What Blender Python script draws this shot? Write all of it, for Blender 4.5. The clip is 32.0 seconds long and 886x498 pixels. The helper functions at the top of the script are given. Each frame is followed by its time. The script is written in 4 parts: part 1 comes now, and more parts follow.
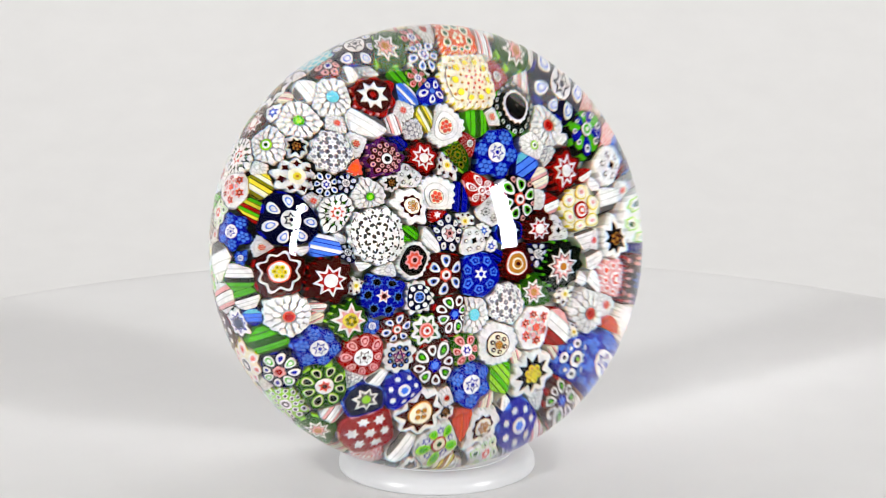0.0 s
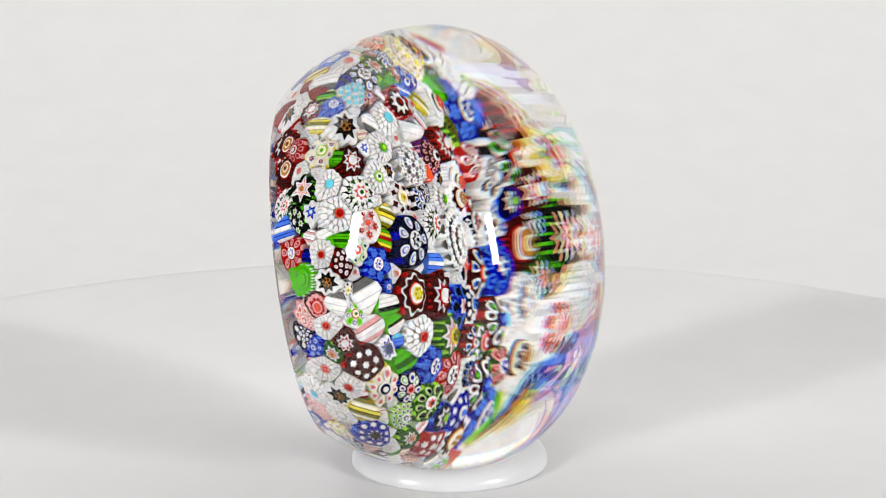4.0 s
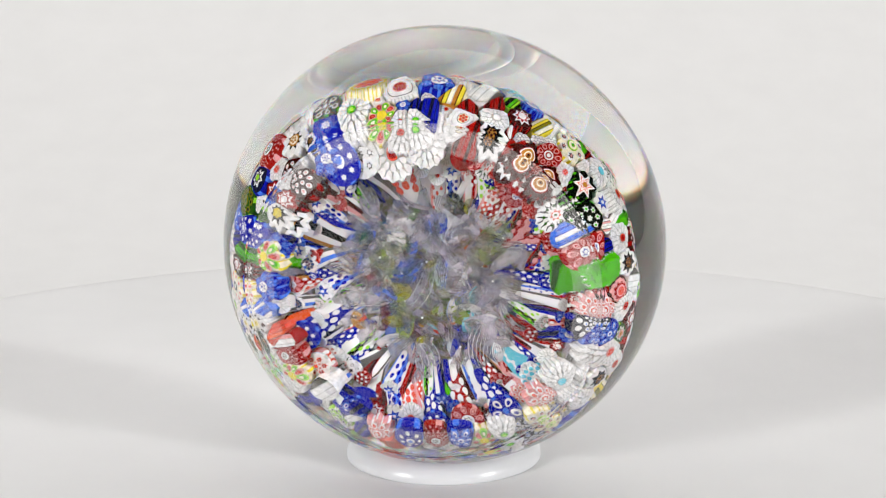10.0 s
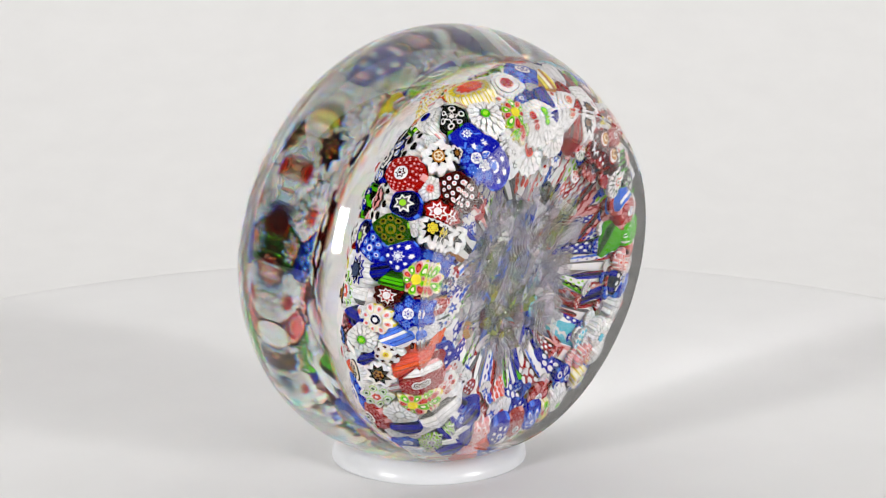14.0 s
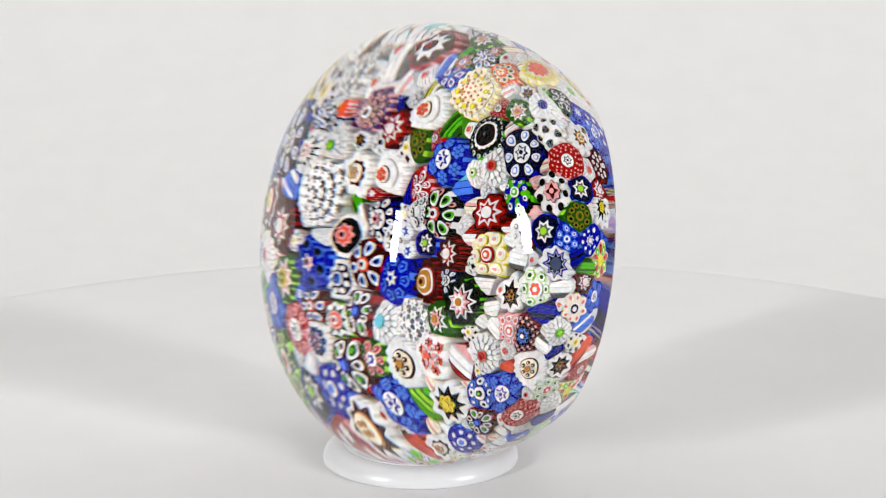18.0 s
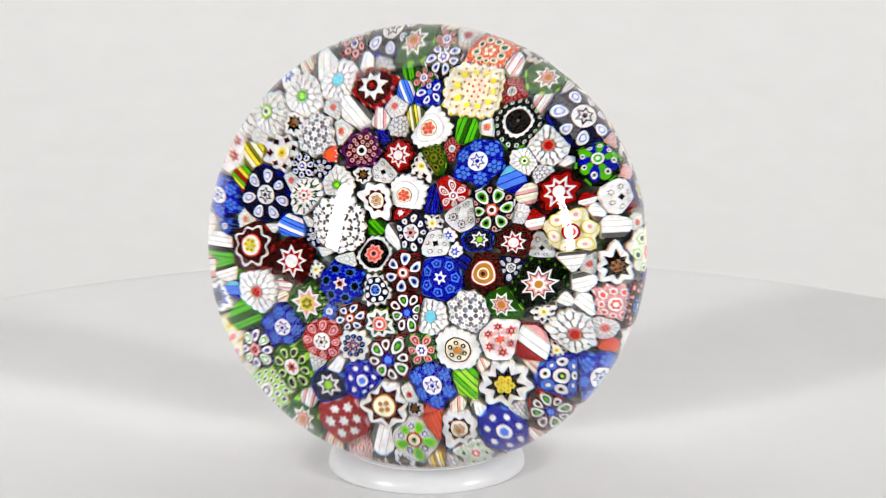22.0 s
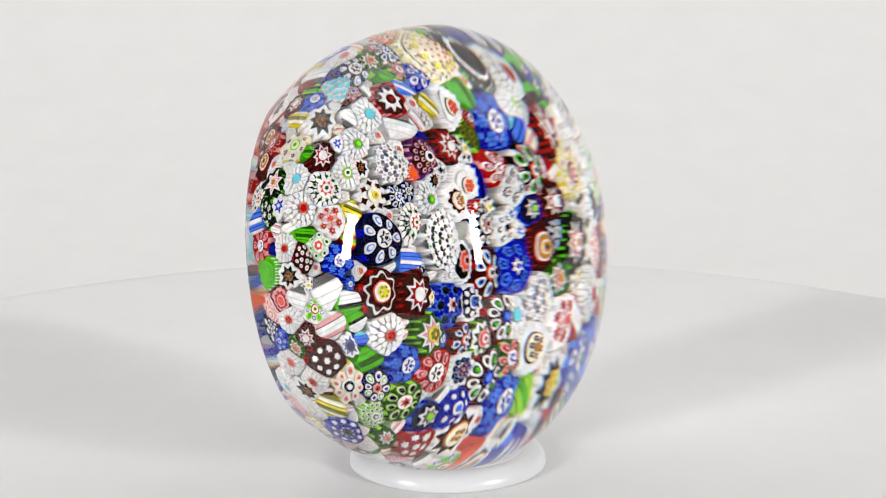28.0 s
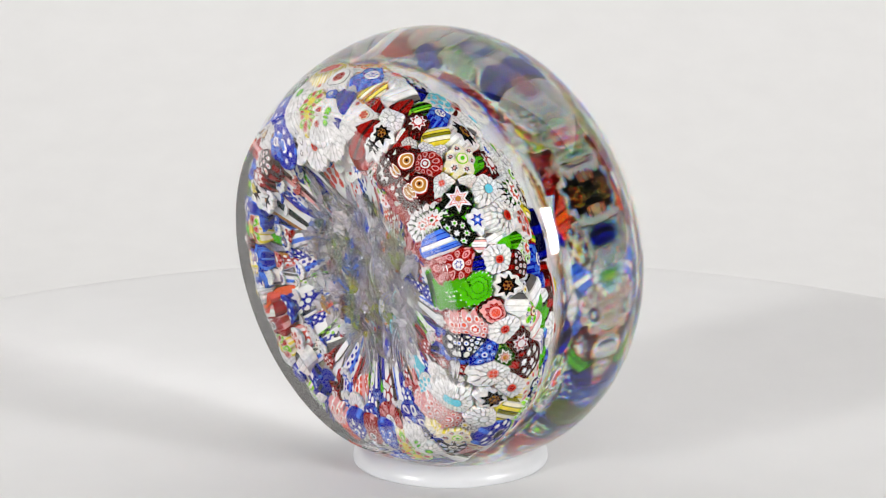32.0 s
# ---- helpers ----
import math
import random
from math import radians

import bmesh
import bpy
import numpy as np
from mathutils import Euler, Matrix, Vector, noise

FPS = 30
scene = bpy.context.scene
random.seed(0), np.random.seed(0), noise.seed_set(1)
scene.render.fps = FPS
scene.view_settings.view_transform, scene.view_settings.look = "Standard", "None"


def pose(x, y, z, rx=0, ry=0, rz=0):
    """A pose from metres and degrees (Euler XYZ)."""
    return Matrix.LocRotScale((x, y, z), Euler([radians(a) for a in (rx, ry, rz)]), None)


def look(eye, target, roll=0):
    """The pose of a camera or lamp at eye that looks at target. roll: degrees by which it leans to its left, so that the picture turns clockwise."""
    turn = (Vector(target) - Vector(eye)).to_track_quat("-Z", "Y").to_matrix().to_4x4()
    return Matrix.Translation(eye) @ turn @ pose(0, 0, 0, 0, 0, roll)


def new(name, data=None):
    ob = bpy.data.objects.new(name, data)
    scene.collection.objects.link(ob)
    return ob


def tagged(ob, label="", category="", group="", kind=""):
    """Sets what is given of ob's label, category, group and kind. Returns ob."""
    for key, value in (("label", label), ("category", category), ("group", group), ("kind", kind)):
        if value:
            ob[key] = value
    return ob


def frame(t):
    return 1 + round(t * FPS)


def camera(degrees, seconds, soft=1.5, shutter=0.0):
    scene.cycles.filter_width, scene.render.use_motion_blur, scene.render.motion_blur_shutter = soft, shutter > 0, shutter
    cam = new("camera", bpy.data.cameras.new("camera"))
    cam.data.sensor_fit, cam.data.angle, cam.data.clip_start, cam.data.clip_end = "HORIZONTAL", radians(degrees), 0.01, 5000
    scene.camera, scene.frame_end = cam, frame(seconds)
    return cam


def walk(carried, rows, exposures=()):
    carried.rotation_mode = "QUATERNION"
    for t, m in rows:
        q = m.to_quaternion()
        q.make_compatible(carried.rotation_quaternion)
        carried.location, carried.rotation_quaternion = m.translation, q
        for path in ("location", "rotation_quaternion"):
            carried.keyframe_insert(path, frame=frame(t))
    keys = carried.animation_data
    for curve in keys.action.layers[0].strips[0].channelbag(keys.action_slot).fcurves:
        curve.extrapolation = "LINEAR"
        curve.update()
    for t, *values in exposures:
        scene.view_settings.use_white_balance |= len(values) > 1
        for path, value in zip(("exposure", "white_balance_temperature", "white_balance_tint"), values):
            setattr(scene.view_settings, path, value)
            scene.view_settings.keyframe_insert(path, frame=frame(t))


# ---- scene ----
# ---- camera: it stands still before the turning paperweight ----
cam = camera(22.002, 32.0, 1.1)
EYE = (0.00125, -0.36560, 0.12254)
AIM = (0.00125, 0.0, 0.03624)
walk(cam, [(0, look(EYE, AIM, -0.09)), (32, look(EYE, AIM, -0.09))])

# ---- light: a pale studio with one strip softbox on either side ----
world = bpy.data.worlds.new("studio")
scene.world = world
world.use_nodes = True
world.node_tree.nodes["Background"].inputs[0].default_value = (1.0, 0.985, 0.97, 1)
world.node_tree.nodes["Background"].inputs[1].default_value = 1.5


def softbox_light(name, az, el, dist, wide, high, watts):
    d = Vector((math.sin(az) * math.cos(el), -math.cos(az) * math.cos(el), math.sin(el))) * dist
    lamp = bpy.data.lights.new(name, "AREA")
    lamp.shape, lamp.size, lamp.size_y, lamp.energy = "RECTANGLE", wide, high, watts
    ob = new(name, lamp)
    ob.matrix_world = look(d + Vector((0, 0, 0.04)), (0, 0, 0.04))
    return ob


lamp_left = softbox_light("studio_lamp_left", radians(-48), radians(14), 2.4, 0.225, 0.88, 41)
lamp_right = softbox_light("studio_lamp_right", radians(54), radians(14), 2.4, 0.225, 0.88, 41)


# ---- materials ----
def shader(name):
    m = bpy.data.materials.new(name)
    m.use_nodes = True
    return m, m.node_tree, m.node_tree.nodes["Principled BSDF"]


def noise_node(nt, scale, detail=3.0, coord="Object"):
    tc = nt.nodes.new("ShaderNodeTexCoord")
    n = nt.nodes.new("ShaderNodeTexNoise")
    n.inputs["Scale"].default_value = scale
    n.inputs["Detail"].default_value = detail
    nt.links.new(tc.outputs[coord], n.inputs["Vector"])
    return n


def ramp(nt, src, stops):
    r = nt.nodes.new("ShaderNodeValToRGB")
    e = r.color_ramp.elements
    while len(e) < len(stops):
        e.new(0.5)
    for k, (pos, col) in zip(e, stops):
        k.position, k.color = pos, (*col, 1)
    nt.links.new(src, r.inputs[0])
    return r


def shade(c, k):
    return tuple(min(1, x * k) for x in c)


def coloured_glass(name, col, spread=0.18):
    """Opaque coloured glass, sealed in clear glass, so without a gloss of its own."""
    m, nt, b = shader(name)
    n = noise_node(nt, 2.6, 4)
    r = ramp(nt, n.outputs["Fac"], [(0.3, shade(col, 1 - spread)), (0.7, shade(col, 1 + spread))])
    info = nt.nodes.new("ShaderNodeObjectInfo")
    hs = nt.nodes.new("ShaderNodeHueSaturation")
    mul = nt.nodes.new("ShaderNodeMath")
    mul.operation = "MULTIPLY_ADD"
    mul.inputs[1].default_value, mul.inputs[2].default_value = 0.2, 0.92
    nt.links.new(info.outputs["Random"], mul.inputs[0])
    nt.links.new(mul.outputs[0], hs.inputs["Value"])
    nt.links.new(r.outputs[0], hs.inputs["Color"])
    nt.links.new(hs.outputs[0], b.inputs["Base Color"])
    b.inputs["Roughness"].default_value = 0.6
    b.inputs["Specular IOR Level"].default_value = 0.0
    return m


COLOURS = {
    "W": ("white", (0.89, 0.88, 0.88)), "K": ("black", (0.008, 0.005, 0.006)), "R": ("red", (0.52, 0.03, 0.02)),
    "M": ("maroon", (0.13, 0.013, 0.008)), "B": ("cobalt", (0.01, 0.028, 0.5)), "N": ("navy", (0.006, 0.008, 0.085)),
    "L": ("pale_blue", (0.18, 0.36, 0.85)), "G": ("green", (0.2, 0.62, 0.02)), "D": ("dark_green", (0.06, 0.2, 0.01)),
    "J": ("bottle_green", (0.005, 0.018, 0.004)), "Y": ("yellow", (0.86, 0.76, 0.13)), "P": ("pink", (0.85, 0.52, 0.52)),
    "V": ("purple", (0.22, 0.05, 0.24)), "T": ("turquoise", (0.3, 0.7, 0.8)), "O": ("orange", (0.85, 0.24, 0.06)),
    "C": ("cream", (0.93, 0.88, 0.74)), "A": ("amber", (0.62, 0.36, 0.1)), "E": ("smoke_grey", (0.26, 0.25, 0.245)),
    "H": ("lavender_grey", (0.5, 0.49, 0.53)), "I": ("slate_blue", (0.17, 0.2, 0.31)),
    "F": ("pale_grey", (0.7, 0.7, 0.69)), "S": ("salmon", (0.82, 0.22, 0.15)), "U": ("lime", (0.5, 0.8, 0.1)), "Q": ("olive", (0.36, 0.34, 0.03)),
}
GLASS = {k: coloured_glass(n + "_glass", tuple(0.82 * x ** 1.65 for x in c)) for k, (n, c) in COLOURS.items()}
CODES = list(COLOURS)
PALETTE = [GLASS[k] for k in CODES]

def lead_glass(name, rough):
    """Heavy lead glass, which bends blue a little more than red."""
    m = bpy.data.materials.new(name)
    m.use_nodes = True
    nt = m.node_tree
    nt.nodes.clear()
    out = nt.nodes.new("ShaderNodeOutputMaterial")
    last = None
    for ior, col in ((1.587, (0.6, 0.2, 0.1)), (1.6, (0.3, 0.6, 0.3)), (1.613, (0.1, 0.2, 0.6))):
        g = nt.nodes.new("ShaderNodeBsdfGlass")
        g.inputs["IOR"].default_value = ior
        g.inputs["Roughness"].default_value = rough
        g.inputs["Color"].default_value = (*col, 1)
        if last:
            add = nt.nodes.new("ShaderNodeAddShader")
            nt.links.new(last.outputs[0], add.inputs[0])
            nt.links.new(g.outputs[0], add.inputs[1])
            g = add
        last = g
    nt.links.new(last.outputs[0], out.inputs[0])
    return m, last


clear, last = lead_glass("clear_glass", 0.0)
frosted, last = lead_glass("ground_rim_glass", 0.14)
nt = frosted.node_tree
haze, blend = nt.nodes.new("ShaderNodeBsdfDiffuse"), nt.nodes.new("ShaderNodeMixShader")
haze.inputs[0].default_value = (0.8, 0.77, 0.74, 1)
n = noise_node(nt, 900, 6)
worn = ramp(nt, n.outputs["Fac"], [(0.35, (0.09, 0.09, 0.09)), (0.65, (0.24, 0.24, 0.24))])
nt.links.new(worn.outputs[0], blend.inputs[0])
nt.links.new(last.outputs[0], blend.inputs[1])
nt.links.new(haze.outputs[0], blend.inputs[2])
nt.links.new(blend.outputs[0], nt.nodes["Material Output"].inputs[0])

base_glass, last = lead_glass("base_glass", 0.0)
nt = base_glass.node_tree
bloom, blend = nt.nodes.new("ShaderNodeBsdfGlossy"), nt.nodes.new("ShaderNodeAddShader")
bloom.inputs["Color"].default_value = (0.008, 0.008, 0.008, 1)
bloom.inputs["Roughness"].default_value = 0.4
nt.links.new(last.outputs[0], blend.inputs[0])
nt.links.new(bloom.outputs[0], blend.inputs[1])
nt.links.new(blend.outputs[0], nt.nodes["Material Output"].inputs[0])

paper, nt, b = shader("white_paper")
n = noise_node(nt, 35, 6)
r = ramp(nt, n.outputs["Fac"], [(0.3, (0.73, 0.725, 0.72)), (0.7, (0.75, 0.745, 0.74))])
nt.links.new(r.outputs[0], b.inputs["Base Color"])
b.inputs["Roughness"].default_value = 0.65
b.inputs["Specular IOR Level"].default_value = 0.15

disc_white, nt, b = shader("white_disc_lacquer")
n = noise_node(nt, 60, 6)
r = ramp(nt, n.outputs["Fac"], [(0.3, (0.775, 0.772, 0.769)), (0.7, (0.795, 0.792, 0.789))])
nt.links.new(r.outputs[0], b.inputs["Base Color"])
b.inputs["Roughness"].default_value = 0.6
b.inputs["Specular IOR Level"].default_value = 0.1

grey_surround, nt, b = shader("grey_paint")
n = noise_node(nt, 6, 5)
r = ramp(nt, n.outputs["Fac"], [(0.3, (0.09, 0.085, 0.08)), (0.7, (0.11, 0.105, 0.1))])
nt.links.new(r.outputs[0], b.inputs["Base Color"])
b.inputs["Roughness"].default_value = 0.8

# for the added south wall: pale enough to lighten dark areas in the glass
cream_reflector, nt, b = shader("cream_reflector_paint")
n = noise_node(nt, 4, 5)
r = ramp(nt, n.outputs["Fac"], [(0.3, (0.27, 0.25, 0.21)), (0.7, (0.32, 0.295, 0.25))])
nt.links.new(r.outputs[0], b.inputs["Base Color"])
b.inputs["Roughness"].default_value = 0.8

blocker_grey, nt, b = shader("light_blocker_paint")
n = noise_node(nt, 5, 5)
r = ramp(nt, n.outputs["Fac"], [(0.3, (0.18, 0.17, 0.165)), (0.7, (0.22, 0.21, 0.205))])
nt.links.new(r.outputs[0], b.inputs["Base Color"])
b.inputs["Roughness"].default_value = 0.8

plastic, nt, b = shader("white_plastic")
n = noise_node(nt, 400, 3)
r = ramp(nt, n.outputs["Fac"], [(0.3, (0.64, 0.645, 0.66)), (0.7, (0.66, 0.665, 0.68))])
nt.links.new(r.outputs[0], b.inputs["Base Color"])
b.inputs["Roughness"].default_value = 0.3

veil, nt, b = shader("smoky_veil_glass")
n = noise_node(nt, 130, 5)
n.inputs["Distortion"].default_value = 2.6
r = ramp(nt, n.outputs["Fac"], [(0.3, (0.03, 0.05, 0.2)), (0.38, (0.16, 0.16, 0.22)), (0.46, (0.27, 0.24, 0.29)), (0.52, (0.18, 0.14, 0.14)), (0.57, (0.14, 0.15, 0.05)), (0.62, (0.24, 0.21, 0.25)), (0.72, (0.38, 0.35, 0.41))])
nt.links.new(r.outputs[0], b.inputs["Base Color"])
b.inputs["Specular IOR Level"].default_value = 0.0

ground, nt, b = shader("packing_glass")
n = noise_node(nt, 350, 4)
r = ramp(nt, n.outputs["Fac"], [(0.34, (0.03, 0.01, 0.006)), (0.44, (0.02, 0.018, 0.03)), (0.52, (0.035, 0.055, 0.015)), (0.64, (0.36, 0.35, 0.34))])
nt.links.new(r.outputs[0], b.inputs["Base Color"])
b.inputs["Specular IOR Level"].default_value = 0.0


# ---- mesh helpers ----
def part(name, bm, material, parent, label=""):
    me = bpy.data.meshes.new(name)
    bm.to_mesh(me)
    bm.free()
    for m in material if isinstance(material, (list, tuple)) else [material]:
        me.materials.append(m)
    ob = new(name, me)
    ob.parent = parent
    if label:
        ob["label"] = label
    return ob


def lathe(profile, n=96):
    """Revolve (r, z) pairs round z; ends on the axis close with a fan."""
    bm = bmesh.new()
    rings = []
    for r, z in profile:
        if r < 1e-7:
            rings.append([bm.verts.new((0, 0, z))])
        else:
            rings.append([bm.verts.new((r * math.cos(2 * math.pi * i / n), r * math.sin(2 * math.pi * i / n), z)) for i in range(n)])
    for a, b in zip(rings, rings[1:]):
        for i in range(n):
            j = (i + 1) % n
            u = []
            for v in (a[i % len(a)], a[j % len(a)], b[j % len(b)], b[i % len(b)]):
                if v not in u:
                    u.append(v)
            if len(u) > 2:
                bm.faces.new(u).smooth = True
    bmesh.ops.recalc_face_normals(bm, faces=bm.faces)
    return bm


# ---- setting ----
DROP = -0.26
bm = bmesh.new()
rows = []
prof = [(-0.9, DROP), (0.2, DROP)] + [(0.9 + 1.2 * math.sin(a), DROP + 1.2 - 1.2 * math.cos(a)) for a in np.linspace(0, math.pi / 2, 28)] + [(2.1, 2.6)]
for y, z in prof:
    rows.append([bm.verts.new((x, y, z)) for x in np.linspace(-2.38, 2.38, 9)])
for a, b in zip(rows, rows[1:]):
    for i in range(8):
        bm.faces.new((a[i], a[i + 1], b[i + 1], b[i])).smooth = True
me = bpy.data.meshes.new("backdrop")
bm.to_mesh(me)
bm.free()
me.materials.append(paper)
backdrop = tagged(new("backdrop", me), "seamless white paper sweep behind the turntable", "backdrop", kind="structure")

# unseen walls, added to cut world light and darken reflections in the glass
for name, m in (("added_wall_north", pose(0, 2.3, 0.74) @ Matrix.Diagonal((4.8, 0.1, 2.0, 1))), ("added_wall_south", pose(0, -2.3, 0.74) @ Matrix.Diagonal((4.8, 0.1, 2.0, 1))), ("added_wall_west", pose(-2.45, -0.1, 0.74) @ Matrix.Diagonal((0.1, 4.3, 2.0, 1))),
                ("added_wall_east", pose(2.45, -0.1, 0.74) @ Matrix.Diagonal((0.1, 4.3, 2.0, 1)))):
    bm = bmesh.new()
    bmesh.ops.create_cube(bm, size=1, matrix=m)
    me = bpy.data.meshes.new(name)
    bm.to_mesh(me)
    bm.free()
    me.materials.append(cream_reflector if name == "added_wall_south" else grey_surround)
    tagged(new(name, me), "unseen cream wall added behind the camera to lighten the glass" if name == "added_wall_south" else "unseen grey wall added round the paper sweep to darken reflections", "wall", kind="structure")

# added floor, unseen: closes off light from below, dark in front of the sweep
bm = bmesh.new()
bmesh.ops.create_cube(bm, size=1, matrix=pose(0, -0.05, DROP - 0.055) @ Matrix.Diagonal((5.0, 4.7, 0.1, 1)))
me = bpy.data.meshes.new("floor")
bm.to_mesh(me)
bm.free()
me.materials.append(grey_surround)
tagged(new("floor", me), "unseen grey floor added under the paper sweep to close off light", "floor", kind="structure")

# added half ceiling, unseen: blocks world light except from above the back
bm = bmesh.new()
bmesh.ops.create_cube(bm, size=1, matrix=pose(0, -1.05, 1.8) @ Matrix.Diagonal((5.0, 2.6, 0.1, 1)))
me = bpy.data.meshes.new("ceiling")
bm.to_mesh(me)
bm.free()
me.materials.append(blocker_grey)
tagged(new("ceiling", me), "unseen pale grey ceiling added over the camera to block world light", "ceiling", kind="structure")

turntable = new("turntable")
tagged(turntable, "round matt white turntable under the ring stand", "turntable")
TABLE_R = 0.147
plate = [(0, 0), (TABLE_R - 0.012, 0), (TABLE_R - 0.0085, 0), (TABLE_R - 0.0075, -0.00001)] + [(TABLE_R - 0.007 + 0.007 * math.sin(a), -0.002 + 0.002 * math.cos(a)) for a in np.linspace(0, math.pi / 2, 9)] + [(TABLE_R, -0.010), (TABLE_R - 0.003, -0.012), (0, -0.012)]
part("plate", lathe(plate, 160), disc_white, turntable, "matt white disc")
part("foot", lathe([(0, -0.0121), (0.05, -0.0121), (0.05, -0.03), (0.09, -0.035), (0.095, DROP), (0, DROP)], 64), disc_white, turntable, "white round foot")

# ---- paperweight: built in millimetres round its own axis, scaled at its parts ----
MM = 0.001
R_MAX, U_EQ, B_TOP, B_LOW, FULL = 36.5, 22.181, 26.468, 35.095, 2.095      # outer glass
R_RIM = 25.5
# section of the bed of canes, from the crown out and down to the rim: radius, height
SECTION_R = np.array([0, 3, 6, 10, 14, 16.5, 19.4, 22.3, 25.2, 27.6, 29.2, 30, 30.2, 30, 29.2, 28, 26])
SECTION_U = np.array([23.5, 23.499, 23.48, 23.37, 22.9, 22.35, 21.35, 19.8, 17.5, 15, 12.9, 11.4, 10.5, 9.6, 7.3, 5.5, 4])
SECTION_S = np.concatenate([[0], np.cumsum(np.hypot(np.diff(SECTION_R), np.diff(SECTION_U)))])

paperweight = new("paperweight")
tagged(paperweight, "round clear glass paperweight filled with packed colourful millefiori canes", "paperweight")

top = [(R_MAX * max(math.cos(a), 0) ** (2 / FULL) * MM, (U_EQ + B_TOP * math.sin(a) ** (2 / FULL)) * MM) for a in (math.pi / 2 * (1 - k ** 1.6) for k in np.linspace(0, 1, 200))]
top[0] = (0.0, top[0][1])
a0 = math.asin(U_EQ / B_LOW)
low = [(R_MAX * math.cos(a) * MM, (U_EQ - B_LOW * math.sin(a)) * MM) for a in np.linspace(0, a0, 90)][1:]
rb = low[-1][0]
low[-1] = (rb, 0.00025)
edge = [(rb - 0.0003, 0.0), (rb - 0.0005, 0.0), (0.0242, 0.0), (0.024, 0.0)]
dish = [(0.0238 * k, 0.0022 * (1 - k * k)) for k in np.linspace(1, 0, 60)]
bm = lathe(top + low + edge + dish, 320)
for f in bm.faces:
    r = math.hypot(*f.calc_center_median()[:2])
    if 0.0238 < r < rb and f.calc_center_median().z < 0.0003:
        f.material_index = 1
    elif r <= 0.0238 and f.calc_center_median().z < 0.003:
        f.material_index = 2
glass_body = part("glass_body", bm, (clear, frosted, base_glass), paperweight, "clear polished glass dome with a ground base rim")


def under(r):
    """Height of the hollow underside of the cane bed at radius r, in mm."""
    return 4.3 + 7.0 * (1 - min(r / R_RIM, 1) ** 2)


def section(s):
    """Radius and height of the bed of canes, s mm along its section from the crown."""
    return float(np.interp(s, SECTION_S, SECTION_R)), float(np.interp(s, SECTION_S, SECTION_U))


def bed_point(s, phi):
    """Point and outward normal on the bed of canes, which lies a little askew in the glass."""
    (r, v), (ra, va), (rb_, vb) = section(s), section(max(s - 0.6, 0)), section(min(s + 0.6, SECTION_S[-1]))
    a = radians(phi)
    x = r * math.cos(a)
    u = v - 0.06 * x * min(max((v - 8) / 14, 0), 1)
    nr, nu = -(vb - va), rb_ - ra
    return Vector((x, r * math.sin(a), u)), Vector((nr * math.cos(a) + (0.06 * nu if v > 14 else 0), nr * math.sin(a), nu)).normalized()


bm = bmesh.new()
rings = []
for s in np.linspace(0.3, SECTION_S[-1] - 0.4, 40):
    ring = []
    for i in range(96):
        p, nrm = bed_point(s, i * 3.75)
        ring.append(bm.verts.new((p - nrm * 2.4) * MM))
    rings.append(ring)
for u, v in zip(rings, rings[1:]):
    for i in range(96):
        bm.faces.new((u[i], v[i], v[(i + 1) % 96], u[(i + 1) % 96])).smooth = True
bm.faces.new(rings[0])
part("cane_bed", bm, ground, paperweight, "smoky glass packed between the canes")
bowl = lathe([(r * MM, (under(r) + 0.9) * MM) for r in np.linspace(24.8, 0, 60)], 180)
for v in bowl.verts:
    x, y, r = v.co.x / MM, v.co.y / MM, math.hypot(v.co.x, v.co.y) / MM
    a = 0.12 * r
    x, y = x * math.cos(a) - y * math.sin(a), x * math.sin(a) + y * math.cos(a)
    fade = min(1, max(0, (19 - r) / 5))
    v.co.z += MM * fade * (1.5 * noise.noise((x * 0.22, y * 0.22, 3.1)) + 0.8 * noise.noise((x * 0.55, y * 0.55, 7.7)) + 0.3 * noise.noise((x * 1.3, y * 1.3, 1.2)))
part("hollow_underside", bowl, veil, paperweight, "lavender grey marbled glass veil")


# ---- canes ----
def ring_points(shape, n, r):
    """Outline of one layer: o circle, p petal, s star, w rounded lobes."""
    pts = []
    if shape == "o":
        k = 20 if r > 0.3 else 12 if r > 0.12 else 8
        for i in range(k):
            pts.append((r, 2 * math.pi * i / k))
    elif shape == "p":
        for i in range(14):
            a = 2 * math.pi * i / 14
            x, y = 1.12 * math.cos(a), (0.78 + 0.24 * math.cos(a)) * math.sin(a)
            pts.append((r * math.hypot(x, y), math.atan2(y, x)))
    elif shape == "s":
        if r > 0.3:
            # softened in the fire: blunt rays and rounded notches
            low = 0.6 if n > 6 else 0.5
            for i in range(6 * n):
                a = 2 * math.pi * i / (6 * n)
                pts.append((r * (low + (1 - low) * (1 - abs(math.sin(n * a / 2)) ** 0.95)), a))
        else:
            for i in range(2 * n):
                pts.append((r if i % 2 == 0 else r * (0.62 if n > 6 else 0.55), math.pi * i / n))
    else:
        for i in range(6 * n):
            a = 2 * math.pi * i / (6 * n)
            pts.append((r * (0.89 + 0.11 * math.cos(n * a) if n < 13 else 0.95 + 0.05 * math.cos(n * a)), a))
    return [(q * math.cos(a), q * math.sin(a)) for q, a in pts]


